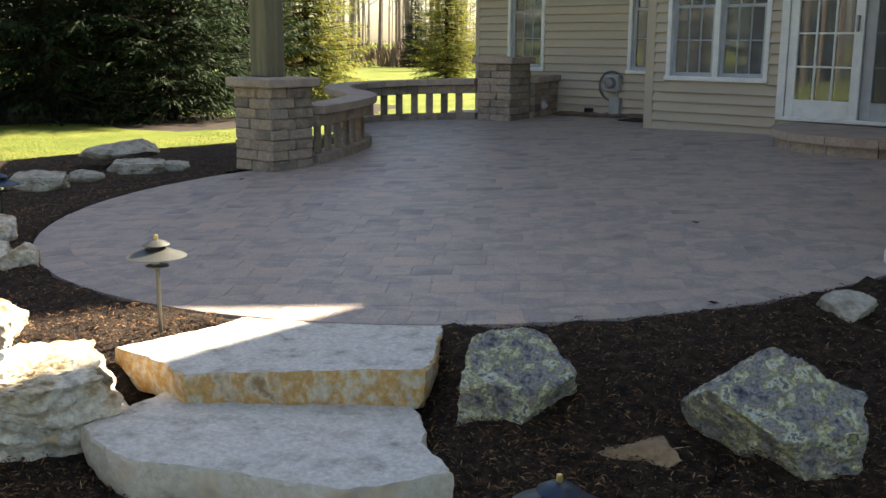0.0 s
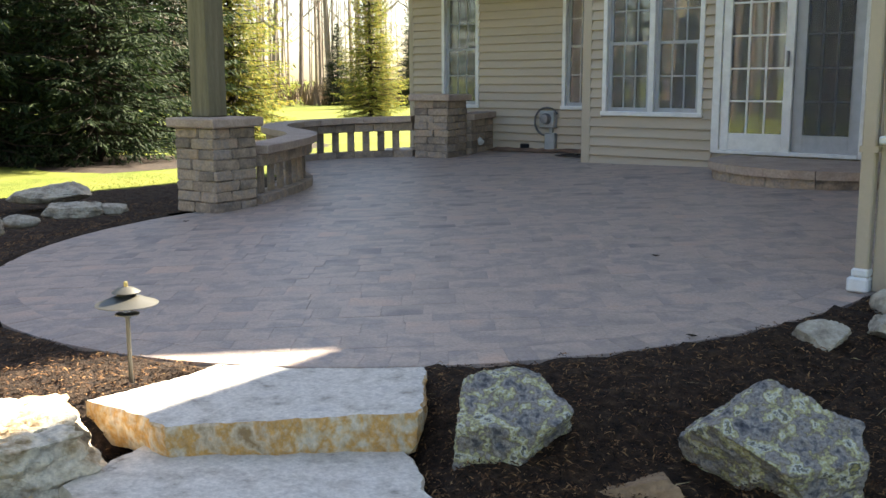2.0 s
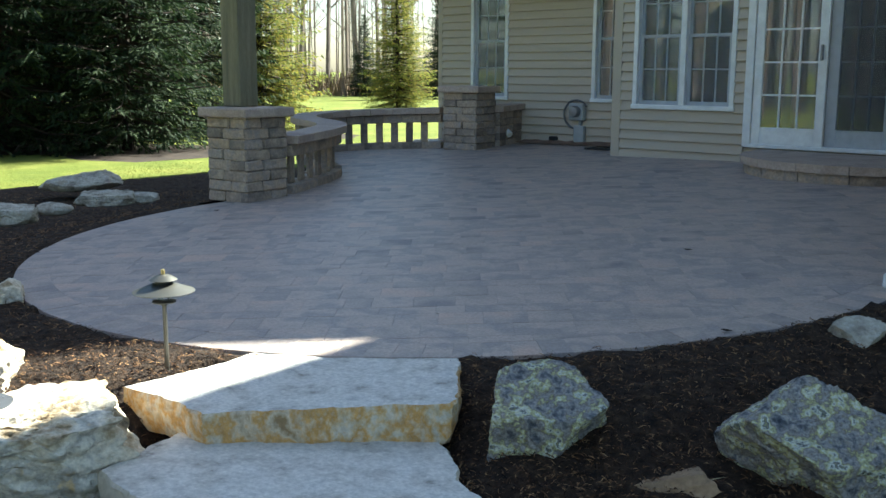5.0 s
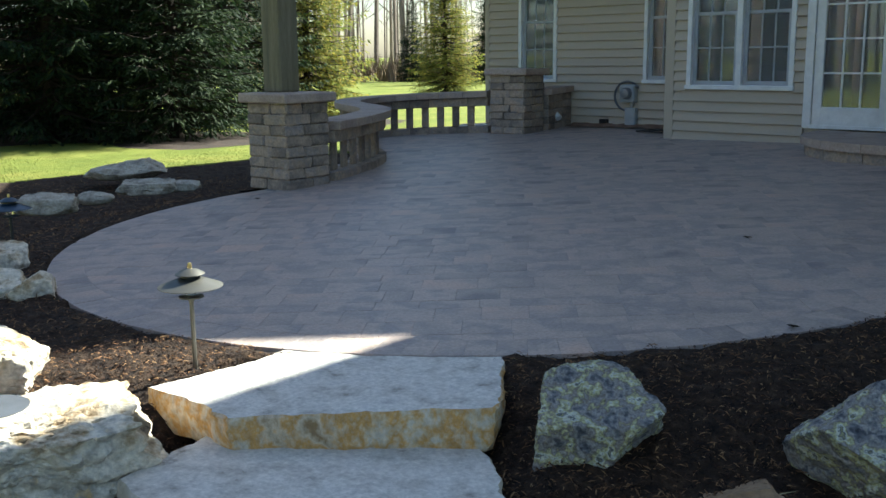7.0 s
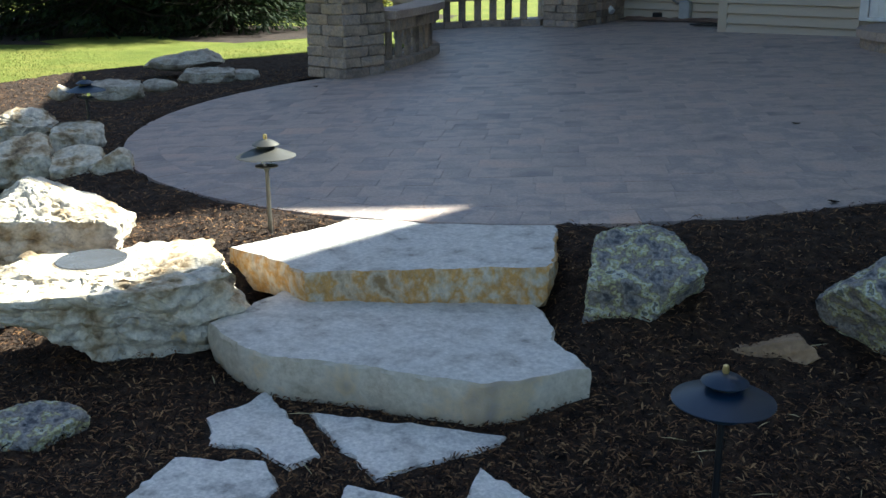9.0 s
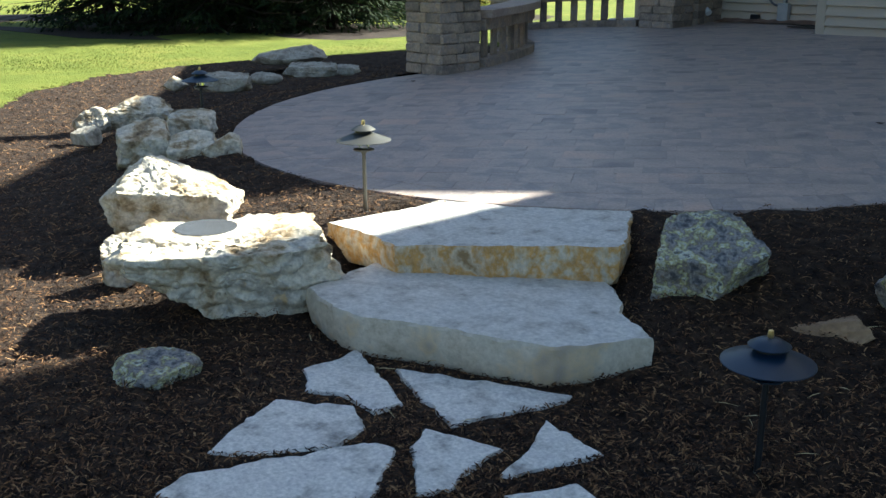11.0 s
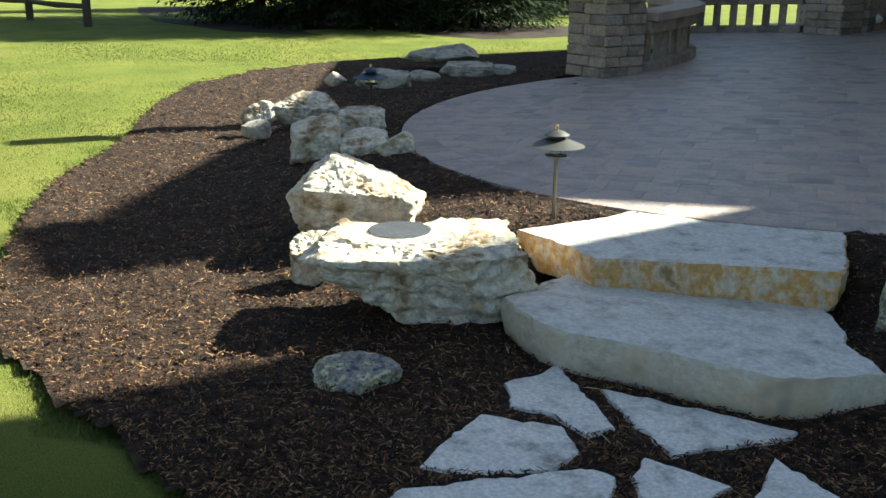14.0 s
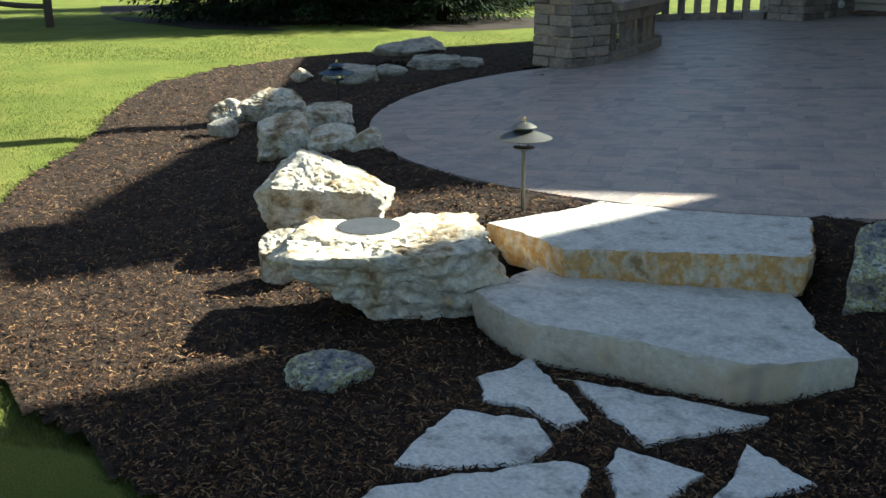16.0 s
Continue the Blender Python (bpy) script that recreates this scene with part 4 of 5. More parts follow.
boulder((-7.12, 3.66, -0.2), (0.66, 0.36, 0.23), 62, 53, M_ROCK, "pale sunlit limestone boulder on the bed ridge", 5, 0.6, 5, ((178, 40, 0.62), (-90, 50, 0.62), (-95, -8, 0.75), (0, 10, 0.8)))
boulder((-7.20, 3.34, -0.22), (0.28, 0.24, 0.19), 62, 54, M_ROCK, "pale sunlit limestone boulder leaning on a larger one", 4, 0.5, 5, ((150, 40, 0.6), (-90, 30, 0.7)))
boulder((-6.60, 3.10, -0.2), (0.22, 0.2, 0.12), 20, 59, M_GREYROCK, "small grey stone beside sunlit boulders", 4, 0.4, 4, BLOCKY)
boulder((-8.66, 4.60, -0.15), (0.24, 0.2, 0.13), 62, 61, M_ROCK, "small tan sunlit stone", 6, 0.5, 4, ((0, 50, 0.6), (180, 40, 0.6)))
boulder((-7.97, 4.80, -0.1), (0.54, 0.36, 0.16), 60, 67, M_GREYROCK, "low grey fieldstone in dark mulch", 5, 0.5, 5, SLABBY)
boulder((-8.22, 5.34, -0.1), (0.30, 0.24, 0.11), 55, 71, M_GREYROCK, "small grey fieldstone in dark mulch", 6, 0.5, 4)
boulder((-8.46, 5.98, -0.1), (0.60, 0.36, 0.13), 58, 73, M_GREYROCK, "flat grey fieldstone near the pillar", 6, 0.5, 5, SLABBY)
boulder((-8.34, 6.32, -0.1), (0.30, 0.22, 0.10), 58, 79, M_GREYROCK, "small flat grey fieldstone near the pillar", 6, 0.5, 4, SLABBY)
boulder((-10.59, 6.86, -0.2), (0.94, 0.55, 0.22), 60, 83, M_GREYROCK, "rounded grey-brown fieldstone by the lawn", 4, 0.4, 5, ((172, 60, 0.52), (-92, 35, 0.75), (-15, 20, 0.78)))
boulder((-2.57, 2.03, -0.31), (0.29, 0.22, 0.095), 62, 92, M_LICHEN, "small flat lichen-spotted stone in mulch", 5, 0.5, 5, ((-95, 70, 0.62), (-40, -10, 0.8), (-150, 20, 0.75)))
boulder((-1.12, 6.04, mulch_z(-1.12, 6.04) - 0.02), (0.20, 0.17, 0.12), 30, 97, M_GREYROCK, "small grey stone by the downspout", 7, 0.5, 4)
boulder((-0.98, 5.70, mulch_z(-0.98, 5.70) - 0.02), (0.30, 0.22, 0.10), 35, 101, M_GREYROCK, "small flat grey stone in the bed", 7, 0.5, 4, SLABBY)
boulder((-0.90, 5.95, mulch_z(-0.90, 5.95) - 0.02), (0.24, 0.18, 0.11), 50, 103, M_GREYROCK, "small flat grey stone in the bed", 7, 0.5, 4)


# ---- path lights ----
def path_light(x, y, rz, lean, mat_, label):
    lamp = thing("path_light", label, "lamp", (x, y, mulch_z(x, y) - 0.01), rz, "path lights")
    lamp.matrix_world = pose(x, y, mulch_z(x, y) - 0.01, 0, lean, rz)
    part("ground_spike", lathe([(0.022, -0.06), (0.022, 0.006), (0.010, 0.012)], 14), mat_, lamp)
    part("stem", lathe([(0.0095, 0.0), (0.0085, 0.280), (0.012, 0.284), (0.012, 0.293)], 14), mat_ if mat_ is M_BRONZE else M_BLACK, lamp, "", True)
    socket = part("socket", lathe([(0.011, 0.2900), (0.03, 0.2940), (0.048, 0.2990), (0.048, 0.3030), (0.034, 0.3060), (0.012, 0.3080)], 24), mat_, lamp)
    part("glass", lathe([(0.024, 0.3070), (0.025, 0.3560), (0.012, 0.3640)], 16), M_GLASS, socket, "small clear glass tube")
    part("lower_shade", lathe([(0.02, 0.3730), (0.06, 0.3610), (0.123, 0.3430), (0.1245, 0.3415), (0.1245, 0.3440), (0.062, 0.3690), (0.03, 0.3800)], 40), mat_, lamp, "wide shallow metal hat", True)
    part("neck", lathe([(0.036, 0.3760), (0.036, 0.3920)], 20), M_BLACK, lamp)
    upper = part("upper_shade", lathe([(0.03, 0.3920), (0.056, 0.3900), (0.057, 0.3920), (0.035, 0.4060), (0.012, 0.4140)], 32), mat_, lamp, "small metal hat", True)
    part("finial", lathe([(0.007, 0.4130), (0.009, 0.4200), (0.007, 0.4340), (0.002, 0.4360)], 12), M_BRASS, upper, "brass finial", True)
    return lamp


inv = RB.matrix_world.inverted()
mid = inv @ Vector((-3.15, 2.49, 0))
near_v = [v for v in RB.data.vertices if math.hypot(v.co.x - mid.x, (v.co.y - mid.y) * 1.15) < 0.27 and v.co.z > 0.08]
level = sorted(v.co.z for v in near_v)[int(len(near_v) * 0.72)]
for v in near_v:
    k = 1.0 - smooth_step(0.13, 0.27, math.hypot(v.co.x - mid.x, (v.co.y - mid.y) * 1.15))
    v.co.z += (level - 0.006 - v.co.z) * k
basin = thing("stone_basin", "shallow round pool of water in a boulder, toned grey for reflected sky", "basin", (-3.15, 2.49, RB.location.z + level), 62)
part("rim", lathe([(0.115, -0.03), (0.132, -0.02), (0.134, -0.006), (0.130, -0.003), (0.122, -0.004)], 30), M_ROCK, basin, "", True)
part("water", lathe([(0.124, -0.02), (0.124, 0.0)], 30), M_WATER, basin, "still water toned grey for the reflected sky")
path_light(-3.27, 3.32, 0, 0.0, M_BRONZE, "bronze two-tier path light in sunlit mulch")
path_light(-6.02, 3.735, 40, 0.0, M_SKY_BLACK, "black two-tier path light behind boulders, reflected sky blue in its colour")
path_light(-0.94, 3.10, 80, 0.5, M_SKY_BLACK, "black two-tier path light in shaded mulch, reflected sky blue in its colour")


# ---- dead leaves ----
def dead_leaf(x, y, z, rz):
    """A curled dry leaf."""
    bm = bmesh.new()
    rows = []
    for i, w in enumerate((0.004, 0.022, 0.028, 0.018, 0.003)):
        u = -0.045 + 0.0225 * i
        rows.append([bm.verts.new((u, v * w, 0.004 + 0.35 * abs(v) * w + 0.01 * abs(i - 2) / 2)) for v in (-1, 0, 1)])
    for a, b in zip(rows, rows[1:]):
        for k in range(2):
            bm.faces.new((a[k], b[k], b[k + 1], a[k + 1]))
    bmesh.ops.solidify(bm, geom=bm.faces, thickness=0.0012)
    ob = solo("dead_leaf", bm, M_LITTER, "small curled dry brown leaf lying flat", "leaf", group="dead leaves", smooth=True)
    ob.matrix_world = pose(x, y, z, 0, 0, rz) @ Matrix.Scale(0.6, 4)


for x, y, rz in ((-2.67, 6.58, 30), (-6.76, 6.04, 80), (-1.66, 5.06, 10)):
    dead_leaf(x, y, patio_z(x, y) + 0.002, rz)

# ---- trees ----
def spruce_meshes(height, radius, seed, needles, lift=0.3, tier=0.26, full=1.0):
    """Trunk, and a crown of separate drooping boughs: each carries side twigs set with narrow needle sprays."""
    q = random.Random(seed)
    bm = bmesh.new()
    tube(bm, [(0, 0, -0.2), (0.03, 0, height * 0.3), (0, 0.03, height * 0.7), (0, 0, height)], [radius * 0.055, radius * 0.045, radius * 0.022, 0.01], 8)
    up = Vector((0, 0, 1))
    verts, faces = [], []
    z = lift
    while z < height - 0.1:
        f = (z - lift) / (height - lift)
        reach = radius * (1 - f) ** 0.9 * min(1.0, 0.72 + 1.6 * f) + 0.1
        count = max(4, int(round((5 + 4.5 * (1 - f)) * full)))
        spin = q.uniform(0, 6.28)
        for b in range(count):
            a = spin + 2 * math.pi * (b + q.uniform(-0.35, 0.35)) / count
            ln = reach * q.uniform(0.62, 1.15)
            d = Vector((math.cos(a), math.sin(a), 0))
            side = d.cross(up)
            droop, hook = q.uniform(0.28, 0.5) * (1 - f * 0.9), q.uniform(0.1, 0.3)
            z0 = z + q.uniform(-0.12, 0.12)

            def spine(t):
                return d * ln * t + up * (z0 + ln * (-droop * t + hook * t * t + 0.35 * f * t))

            tube(bm, [spine(0.02), spine(0.5), spine(0.95)], [0.012 + 0.008 * ln, 0.008 + 0.004 * ln, 0.003], 3)
            n = max(4, int(ln / 0.115))
            for k in range(n):
                t = 0.18 + 0.82 * (k + q.random()) / n
                c0 = spine(t)
                for sg in (-1, 1):
                    tl = (0.10 + 0.36 * ln * (1.05 - t) * min(1.0, t * 2.2)) * q.uniform(0.6, 1.2)
                    td = (d * q.uniform(0.55, 1.0) + side * sg * q.uniform(0.5, 1.0) + up * q.uniform(-0.55, 0.0)).normalized()
                    m = max(2, int(tl / 0.075))
                    for j in range(m):
                        c = c0 + td * tl * (j + 0.2) / m - up * 0.10 * tl * ((j + 1) / m) ** 2
                        dv = (td + Vector((q.uniform(-0.5, 0.5), q.uniform(-0.5, 0.5), q.uniform(-0.7, 0.25)))).normalized()
                        sp = q.uniform(0.10, 0.19)
                        nv = dv.cross(Vector((q.uniform(-0.7, 0.7), q.uniform(-0.7, 0.7), 1))).normalized() * sp * q.uniform(0.09, 0.17)
                        i = len(verts)
                        verts += [tuple(c), tuple(c + dv * sp * 0.45 + nv), tuple(c + dv * sp), tuple(c + dv * sp * 0.4 - nv)]
                        faces.append((i, i + 1, i + 2, i + 3))
        z += tier * q.uniform(0.8, 1.2) * (1.0 - 0.35 * f)
    trunk = finish("trunk", bm, M_SPRUCEBARK, True)
    me = bpy.data.meshes.new("crown")
    me.from_pydata(verts, [], faces)
    me.materials.append(needles)
    return trunk, me


def tree(meshes, x, y, z, rz, label, s=1.0):
    t = thing("spruce_tree", label, "tree", (x, y, z), rz, "evergreen trees")
    t.scale = (s, s, s)
    for nm, me in zip(("trunk", "crown"), meshes):
        o = new(nm, me)
        o.parent = t
    return t


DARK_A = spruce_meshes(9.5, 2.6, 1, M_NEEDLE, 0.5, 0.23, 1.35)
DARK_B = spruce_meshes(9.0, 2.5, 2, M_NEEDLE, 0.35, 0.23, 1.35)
SUNLIT = spruce_meshes(9.0, 2.2, 3, M_NEEDLE_SUN, 0.15, 0.2, 1.35)
PLAIN = spruce_meshes(9.5, 2.6, 4, M_NEEDLE, 0.4, 0.5)
# Some back trees are added to keep the sun off the front row.
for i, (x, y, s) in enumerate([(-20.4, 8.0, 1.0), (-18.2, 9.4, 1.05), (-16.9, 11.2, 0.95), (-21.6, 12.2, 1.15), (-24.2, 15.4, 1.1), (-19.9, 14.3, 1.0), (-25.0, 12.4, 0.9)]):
    tree(DARK_A if i % 2 else DARK_B, x, y, -0.33, i * 67, "tall green spruce in a dense row, needles darkened for shade", s)
# Ordinary spruces whose sunlit look comes from the needle colour.
tree(SUNLIT, -21.0, 17.5, -0.33, 20, "spruce behind the low wall, golden sunlight put into its needle colour", 0.84)
tree(SUNLIT, -27.5, 29.2, -0.33, 140, "young spruce on the far lawn, sunlight put into its needle colour", 0.76)
tree(DARK_B, -45.0, 44.0, -0.33, 200, "dark green spruce at the edge of the woods", 0.55)
tree(DARK_A, -38.0, 43.6, -0.33, 250, "dark green spruce at the edge of the woods", 0.75)
# Unseen trees, added to block bright sky in the window reflections.
for x, y, rz in ((-17.5, -9.5, 30), (-27.0, -14.0, 100), (-12.0, -17.0, 170), (-22.0, -4.5, 60), (-33.0, -8.0, 200), (-20.0, -20.0, 10), (-7.0, -14.0, 300), (-3.0, -19.0, 240)):
    tree(PLAIN, x, y, -0.33, rz, "unseen tall dark green spruce added behind the walk for window reflections", 1.1)
bm = bmesh.new()
q = random.Random(9)
# The outline also takes in ground where dark litter stands for tree shade.
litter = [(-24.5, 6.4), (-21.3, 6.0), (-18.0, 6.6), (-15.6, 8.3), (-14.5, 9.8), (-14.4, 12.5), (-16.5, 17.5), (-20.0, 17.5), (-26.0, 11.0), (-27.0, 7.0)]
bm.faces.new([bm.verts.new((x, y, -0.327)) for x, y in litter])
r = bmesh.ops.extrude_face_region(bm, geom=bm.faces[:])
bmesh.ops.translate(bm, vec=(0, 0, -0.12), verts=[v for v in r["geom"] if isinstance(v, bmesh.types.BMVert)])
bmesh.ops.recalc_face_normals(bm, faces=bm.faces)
solo("shaded_needle_litter", bm, M_LITTER, "brown needle litter under the evergreens, darkened in colour for their shade", "litter", "structure")


def bare_tree(bm, x, y, h, q, stout=1.0):
    lean = Vector((q.uniform(-0.04, 0.04), q.uniform(-0.04, 0.04), 0))
    pts = [Vector((x, y, -0.4)) + lean * h * s + Vector((0, 0, h * s)) for s in (0, 0.35, 0.7, 1.0)]
    r = h * q.choice((0.004, 0.006, 0.008, 0.012, 0.016)) * q.uniform(0.8, 1.2) * stout
    tube(bm, pts, [r, r * 0.8, r * 0.5, r * 0.12], 5)
    for k in range(10):
        s = q.uniform(0.22, 0.95)
        b = Vector((x, y, -0.4)) + lean * h * s + Vector((0, 0, h * s))
        a = q.uniform(0, 6.28)
        ln = h * q.uniform(0.12, 0.28) * (1.2 - s)
        e = b + Vector((math.cos(a) * ln, math.sin(a) * ln, ln * q.uniform(0.6, 1.4)))
        mid = b.lerp(e, 0.5) + Vector((0, 0, -0.06 * ln))
        tube(bm, [b, mid, e], [r * 0.34, r * 0.22, r * 0.05], 4)
        for _ in range(2):
            c = b.lerp(e, q.uniform(0.4, 0.9))
            tube(bm, [c, c + Vector((q.uniform(-1, 1), q.uniform(-1, 1), q.uniform(0.3, 1.2))) * ln * 0.4], [r * 0.12, r * 0.03], 3)


def woods(name, n, spot, seed, label, bark, stout):
    q = random.Random(seed)
    verts, faces = [], []
    for _ in range(n):
        bm = bmesh.new()
        bare_tree(bm, *spot(q), q.uniform(14, 24), q, stout)
        base = len(verts)
        bm.verts.index_update()
        verts += [tuple(v.co) for v in bm.verts]
        faces += [[base + v.index for v in f.verts] for f in bm.faces]
        bm.free()
    tagged(from_arrays(name, verts, faces, bark), label, "woods", kind="stuff")


def far_spot(q):
    d, a = q.uniform(66, 150), q.uniform(radians(20), radians(66))
    return -math.sin(a) * d, math.cos(a) * d


def rear_spot(q):
    d, a = q.uniform(18, 55), q.uniform(radians(112), radians(190))
    return -math.sin(a) * d, math.cos(a) * d


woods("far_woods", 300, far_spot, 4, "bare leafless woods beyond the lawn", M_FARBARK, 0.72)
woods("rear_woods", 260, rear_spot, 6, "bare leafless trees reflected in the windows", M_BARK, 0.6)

# brown brush along the foot of the far woods
verts, faces = [], []
q = random.Random(12)
for _ in range(16000):
    d, a = q.uniform(62, 100), q.uniform(radians(15), radians(75))
    x, y = -math.sin(a) * d, math.cos(a) * d
    i = len(verts)
    h, w = q.uniform(0.2, 1.5), q.uniform(0.03, 0.14)
    dx, dy = q.uniform(-1, 1), q.uniform(-1, 1)
    verts += [(x - dx * w, y - dy * w, -0.35), (x + dx * w, y + dy * w, -0.35), (x + q.uniform(-0.5, 0.5), y + q.uniform(-0.5, 0.5), h)]
    faces.append((i, i + 1, i + 2))
tagged(from_arrays("woodland_brush", verts, faces, M_VINE), "brown undergrowth along the woods", "brush", kind="stuff")

# ---- rail fence ----
fence = thing("rail_fence", "dark weathered wooden rail fence on the lawn", "fence")
FP = [(-20.1, 4.45), (-22.6, 3.75), (-25.1, 3.05), (-27.6, 2.35), (-30.1, 1.65)]
for x, y in FP:
    part("fence_post", boxes((x - 0.07, x + 0.07, y - 0.07, y + 0.07, -0.4, 0.95), bevel=0.01), M_FENCE, fence)
for (xa, ya), (xb, yb) in zip(FP, FP[1:]):
    for z in (0.05, 0.42, 0.78):
        bm = bmesh.new()
        tube(bm, [(xa, ya, z), ((xa + xb) / 2, (ya + yb) / 2, z - 0.02), (xb, yb, z)], [0.05, 0.06, 0.05], 6)
        part("rail", bm, M_FENCE, fence)

# ---- loose cover: bark strands, straw, grass ----
gen = np.random.default_rng(7)
EX, EY = 0.2, 0.9


def scatter(n, r0, r1, a0, a1, keep):
    """Points round the walk, thinner with distance, where keep() allows."""
    r = np.exp(gen.uniform(math.log(r0), math.log(r1), n))
    a = np.radians(gen.uniform(a0, a1, n))
    xs, ys = EX + r * np.cos(a), EY + r * np.sin(a)
    return [(x, y, d) for x, y, d in zip(xs.tolist(), ys.tolist(), r.tolist()) if keep(x, y)]


def strands(name, spots, material, length, width, lift, tilt, height, label, category):
    """Thin bent strips lying about."""
    verts, faces = [], []
    for x, y, d in spots:
        k = max(1.0, d / 4.0) ** 0.6
        a, ln, w = gen.uniform(0, 6.2832), gen.uniform(*length) * k / 2, gen.uniform(*width) * k / 2
        ca, sa = math.cos(a), math.sin(a)
        t = gen.uniform(-tilt, tilt) * ln
        z = height(x, y) + gen.uniform(0.0, lift)
        i = len(verts)
        verts += [(x - ca * ln - sa * w * 0.5, y - sa * ln + ca * w * 0.5, z - t), (x - ca * ln + sa * w * 0.5, y - sa * ln - ca * w * 0.5, z - t),
                  (x + sa * w, y - ca * w, z + 0.004), (x + ca * ln, y + sa * ln, z + t), (x - sa * w, y + ca * w, z + 0.002)]
        faces += [(i, i + 1, i + 2, i + 4), (i + 4, i + 2, i + 3)]
    return tagged(from_arrays(name, verts, faces, material), label, category, kind="stuff")


def on_flag(x, y):
    for o in FLAGS:
        c = False
        for (xa, ya), (xb, yb) in zip(o, o[1:] + o[:1]):
            if (ya > y) != (yb > y) and x < (xb - xa) * (y - ya) / (yb - ya) + xa:
                c = not c
        if c:
            return True
    return False


def bare_bed(x, y):
    if -2.4 < x < -1.0 and 1.7 < y < 3.1 and on_flag(x, y):
        return False
    return mulch_keep(x, y) and math.hypot(x - CX, y - CY) > CR + 0.03


strands("bark_strands", scatter(330000, 1.3, 13.0, 72, 188, bare_bed), M_CHIP, (0.007, 0.036), (0.002, 0.007), 0.018, 0.45, mulch_z, "loose shredded brown bark strands", "mulch")
strands("straw", scatter(190, 1.6, 5.0, 75, 150, lambda x, y: bare_bed(x, y) and x > -2.6 and y > 1.6), M_STRAW, (0.03, 0.11), (0.002, 0.004), 0.02, 0.2, lambda x, y: mulch_z(x, y) + 0.012, "scattered pale dry straw", "straw")

verts, faces = [], []
for x, y, d in scatter(300000, 2.0, 17.0, 120, 192, lambda x, y: not in_bed(x + 0.05 * noise.noise((x * 5, y * 5, 1)), y + 0.05 * noise.noise((x * 5, y * 5, 8)))):
    k = max(1.0, d / 3.5)
    a, h, w = gen.uniform(0, 6.2832), gen.uniform(0.012, 0.030), 0.0017 * k
    bx, by = gen.normal(0, 0.014), gen.normal(0, 0.014)
    z = ground_z(x, y) - 0.01
    i = len(verts)
    verts += [(x - math.cos(a) * w, y - math.sin(a) * w, z), (x + math.cos(a) * w, y + math.sin(a) * w, z), (x + bx, y + by, z + h)]
    faces.append((i, i + 1, i + 2))
tagged(from_arrays("grass", verts, faces, M_BLADE), "short green lawn grass blades", "grass", kind="stuff")

# ---- pavers ----
ROW_TURN = radians(41)
CU, SU = math.cos(ROW_TURN), math.sin(ROW_TURN)
SLANT = Vector((0, 0, 1)).rotation_difference(Vector((-SLOPE[1], -SLOPE[2], 1)).normalized()).to_matrix().to_4x4()


def paver_mesh(poly, thick=0.05, gap=0.0004, cham=0.002):
    """A tumbled paver: sides, a worn chamfer and a top, from a convex outline round its middle."""
    n = len(poly)
    verts, faces = [], []
    for h, inset in ((-thick, gap), (-0.0011, gap), (0.0, gap + cham)):
        for x, y in poly:
            ln = max(math.hypot(x, y), 1e-6)
            k = max(0.0, 1 - inset * 1.3 / ln)
            verts.append((x * k, y * k, h))
    for b in (0, n):
        faces += [(b + i, b + (i + 1) % n, b + n + (i + 1) % n, b + n + i) for i in range(n)]
    faces.append(tuple(range(2 * n, 3 * n)))
    return verts, faces


def clip_disc(poly, radius):
    """Keep the part of a convex outline that lies inside the disc."""
    if all(math.hypot(x - CX, y - CY) < radius for x, y in poly):
        return poly
    cx, cy = sum(p[0] for p in poly) / len(poly), sum(p[1] for p in poly) / len(poly)
    mid = math.atan2(cy - CY, cx - CX)
    for k in range(-3, 4):
        a = mid + k * 0.045
        nx, ny = math.cos(a), math.sin(a)
        out = []
        for p, q_ in zip(poly, poly[1:] + poly[:1]):
            dp = (p[0] - CX) * nx + (p[1] - CY) * ny - radius
            dq = (q_[0] - CX) * nx + (q_[1] - CY) * ny - radius
            if dp <= 0:
                out.append(p)
            if dp * dq < 0:
                f = dp / (dp - dq)
                out.append((p[0] + (q_[0] - p[0]) * f, p[1] + (q_[1] - p[1]) * f))
        poly = out
        if len(poly) < 3:
            return []
    return poly


SHARED = {}
far_v, far_f = [], []
near_count = 0
gap_q = random.Random(31)


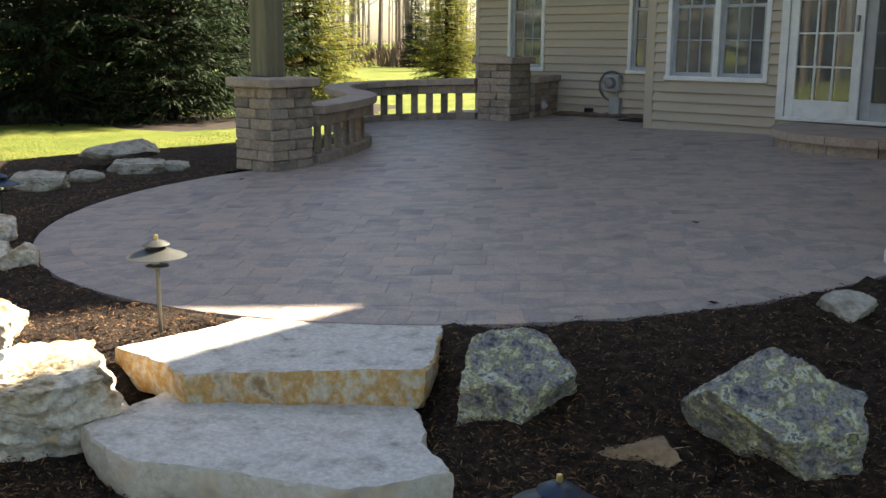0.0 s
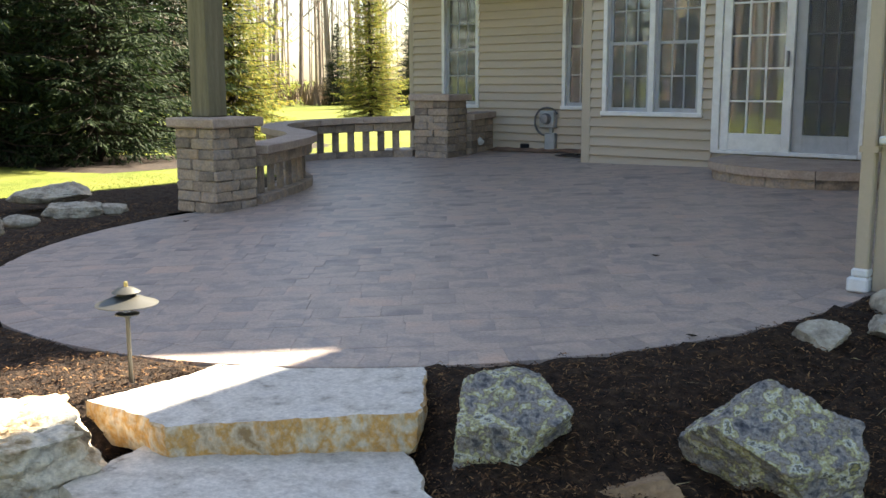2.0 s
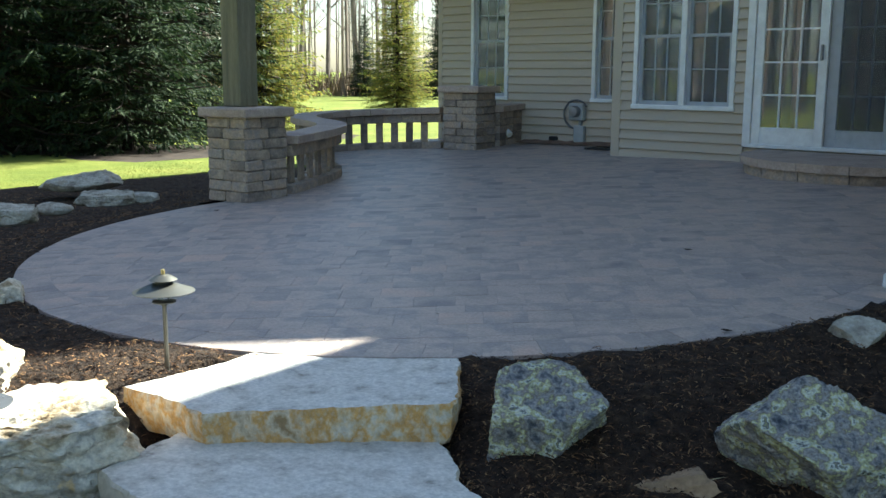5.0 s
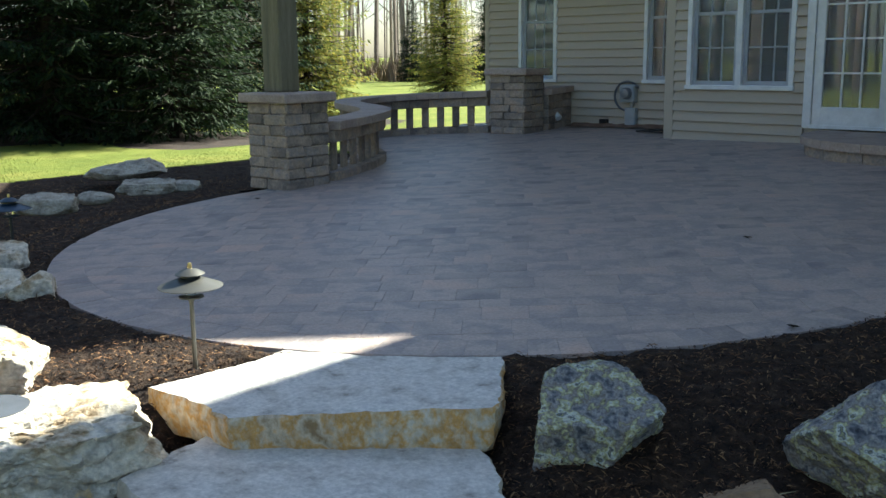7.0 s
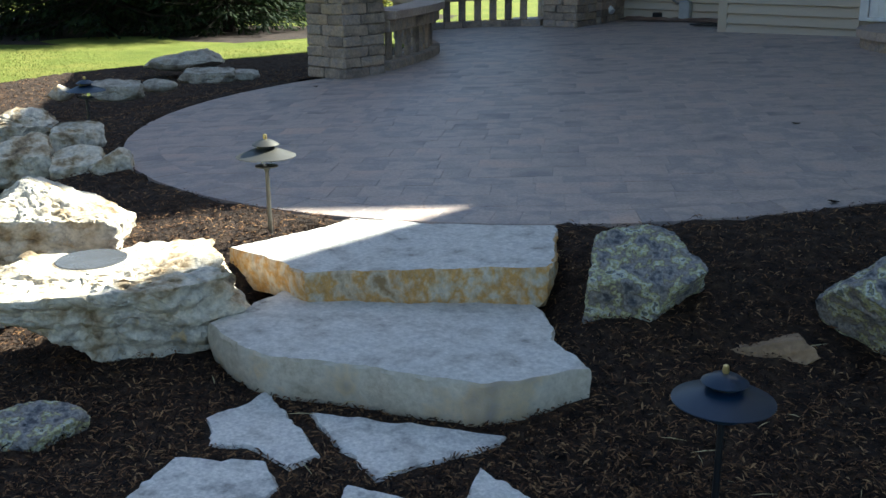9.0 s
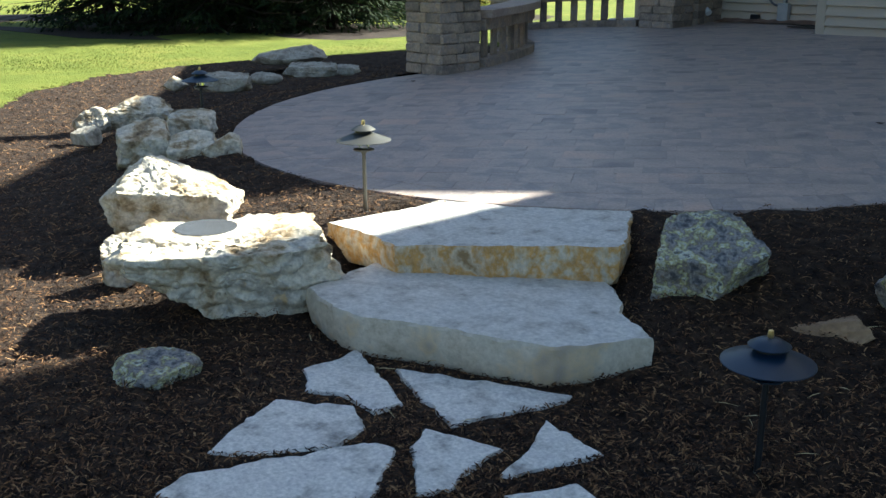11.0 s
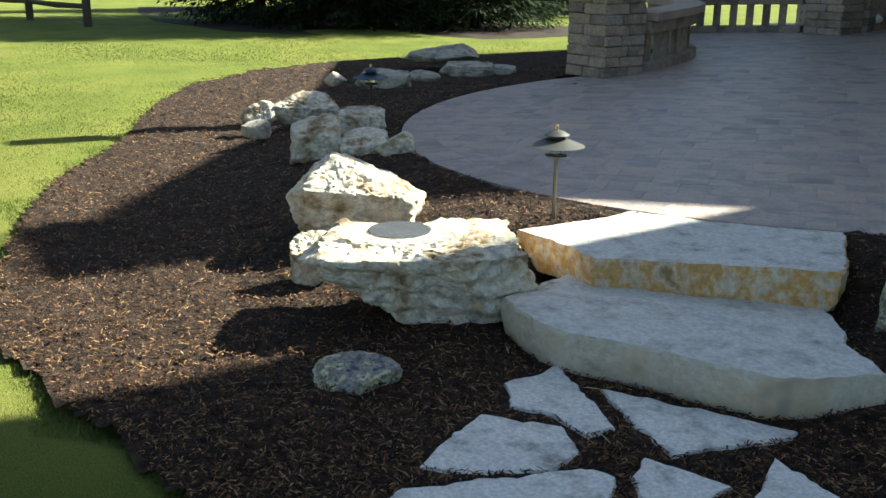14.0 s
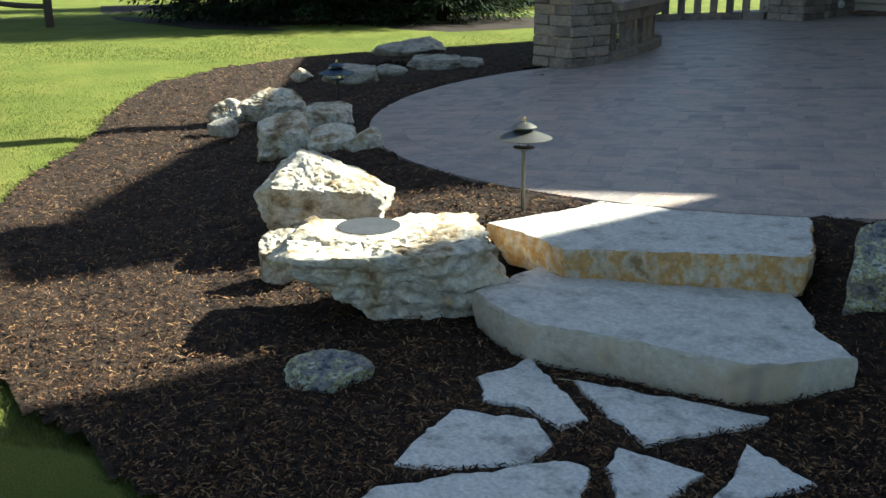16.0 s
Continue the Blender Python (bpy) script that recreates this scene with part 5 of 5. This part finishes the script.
def lay(cx, cy, poly, key=None):
    """Lay one paver with its middle at (cx, cy): near ones are parts, far ones are joined."""
    global near_count
    lift_ = gap_q.uniform(-0.0012, 0.0012)
    if cy < 5.35 and near_count < 300:
        if key is None or key not in SHARED:
            vs, fs = paver_mesh(poly)
            me = bpy.data.meshes.new("paver")
            me.from_pydata(vs, [], fs)
            me.materials.append(M_PAVER)
            if key is not None:
                SHARED[key] = me
        else:
            me = SHARED[key]
        ob = new("paver", me)
        ob.parent = PATIO
        ob.matrix_basis = Matrix.Translation((cx, cy, patio_z(cx, cy) + lift_)) @ SLANT
        near_count += 1
    else:
        vs, fs = paver_mesh(poly)
        b = len(far_v)
        far_v.extend((cx + x, cy + y, patio_z(cx + x, cy + y) + z + lift_) for x, y, z in vs)
        far_f.extend(tuple(b + i for i in f) for f in fs)


INNER = CR - 0.205
for k in range(74):
    a0 = math.pi + math.pi * k / 74
    a1 = math.pi + math.pi * (k + 1) / 74
    am, rm = 0.5 * (a0 + a1), CR - 0.10
    cx, cy = CX + rm * math.cos(am), CY + rm * math.sin(am)
    lay(cx, cy, [(CX + r_ * math.cos(a) - cx, CY + r_ * math.sin(a) - cy) for r_, a in ((INNER, a0), (CR, a0), (CR, a1), (INNER, a1))])
v0, row = -1.0, 0
while v0 < 16.5:
    dv = (0.21, 0.14, 0.21)[row % 3]
    u0 = -8.0 + gap_q.uniform(0, 0.3)
    while u0 < 9.0:
        du = gap_q.choice((0.14, 0.21, 0.21, 0.28, 0.28))
        um, vm = u0 + du / 2, v0 + dv / 2
        cx, cy = um * CU - vm * SU, um * SU + vm * CU
        u0 += du
        if cx < -10.2 or cx > -1.15 or cy > 12.4 or cy < 3.3 or (cx > -6.3 and cy > 11.35):
            continue
        if cy >= 6.4 and cx < -7.3 and cx < -7.3 - (cy - 7.2) * 0.95:
            continue
        rect = [(p * CU - q_ * SU, p * SU + q_ * CU) for p, q_ in ((-du / 2, -dv / 2), (du / 2, -dv / 2), (du / 2, dv / 2), (-du / 2, dv / 2))]
        absr = [(cx + x, cy + y) for x, y in rect]
        if cy < CY:
            cut = clip_disc(absr, INNER)
            if len(cut) < 3:
                continue
            if cut is not absr:
                mx, my = sum(p[0] for p in cut) / len(cut), sum(p[1] for p in cut) / len(cut)
                area = 0.5 * abs(sum(p[0] * r_[1] - r_[0] * p[1] for p, r_ in zip(cut, cut[1:] + cut[:1])))
                if area > 0.0012:
                    lay(mx, my, [(x - mx, y - my) for x, y in cut])
                continue
        lay(cx, cy, rect, (du, dv))
    v0 += dv
    row += 1
rest = from_arrays("joined_pavers", far_v, far_f, M_PAVER_FAR)
rest.parent = PATIO
tagged(rest, kind="stuff")
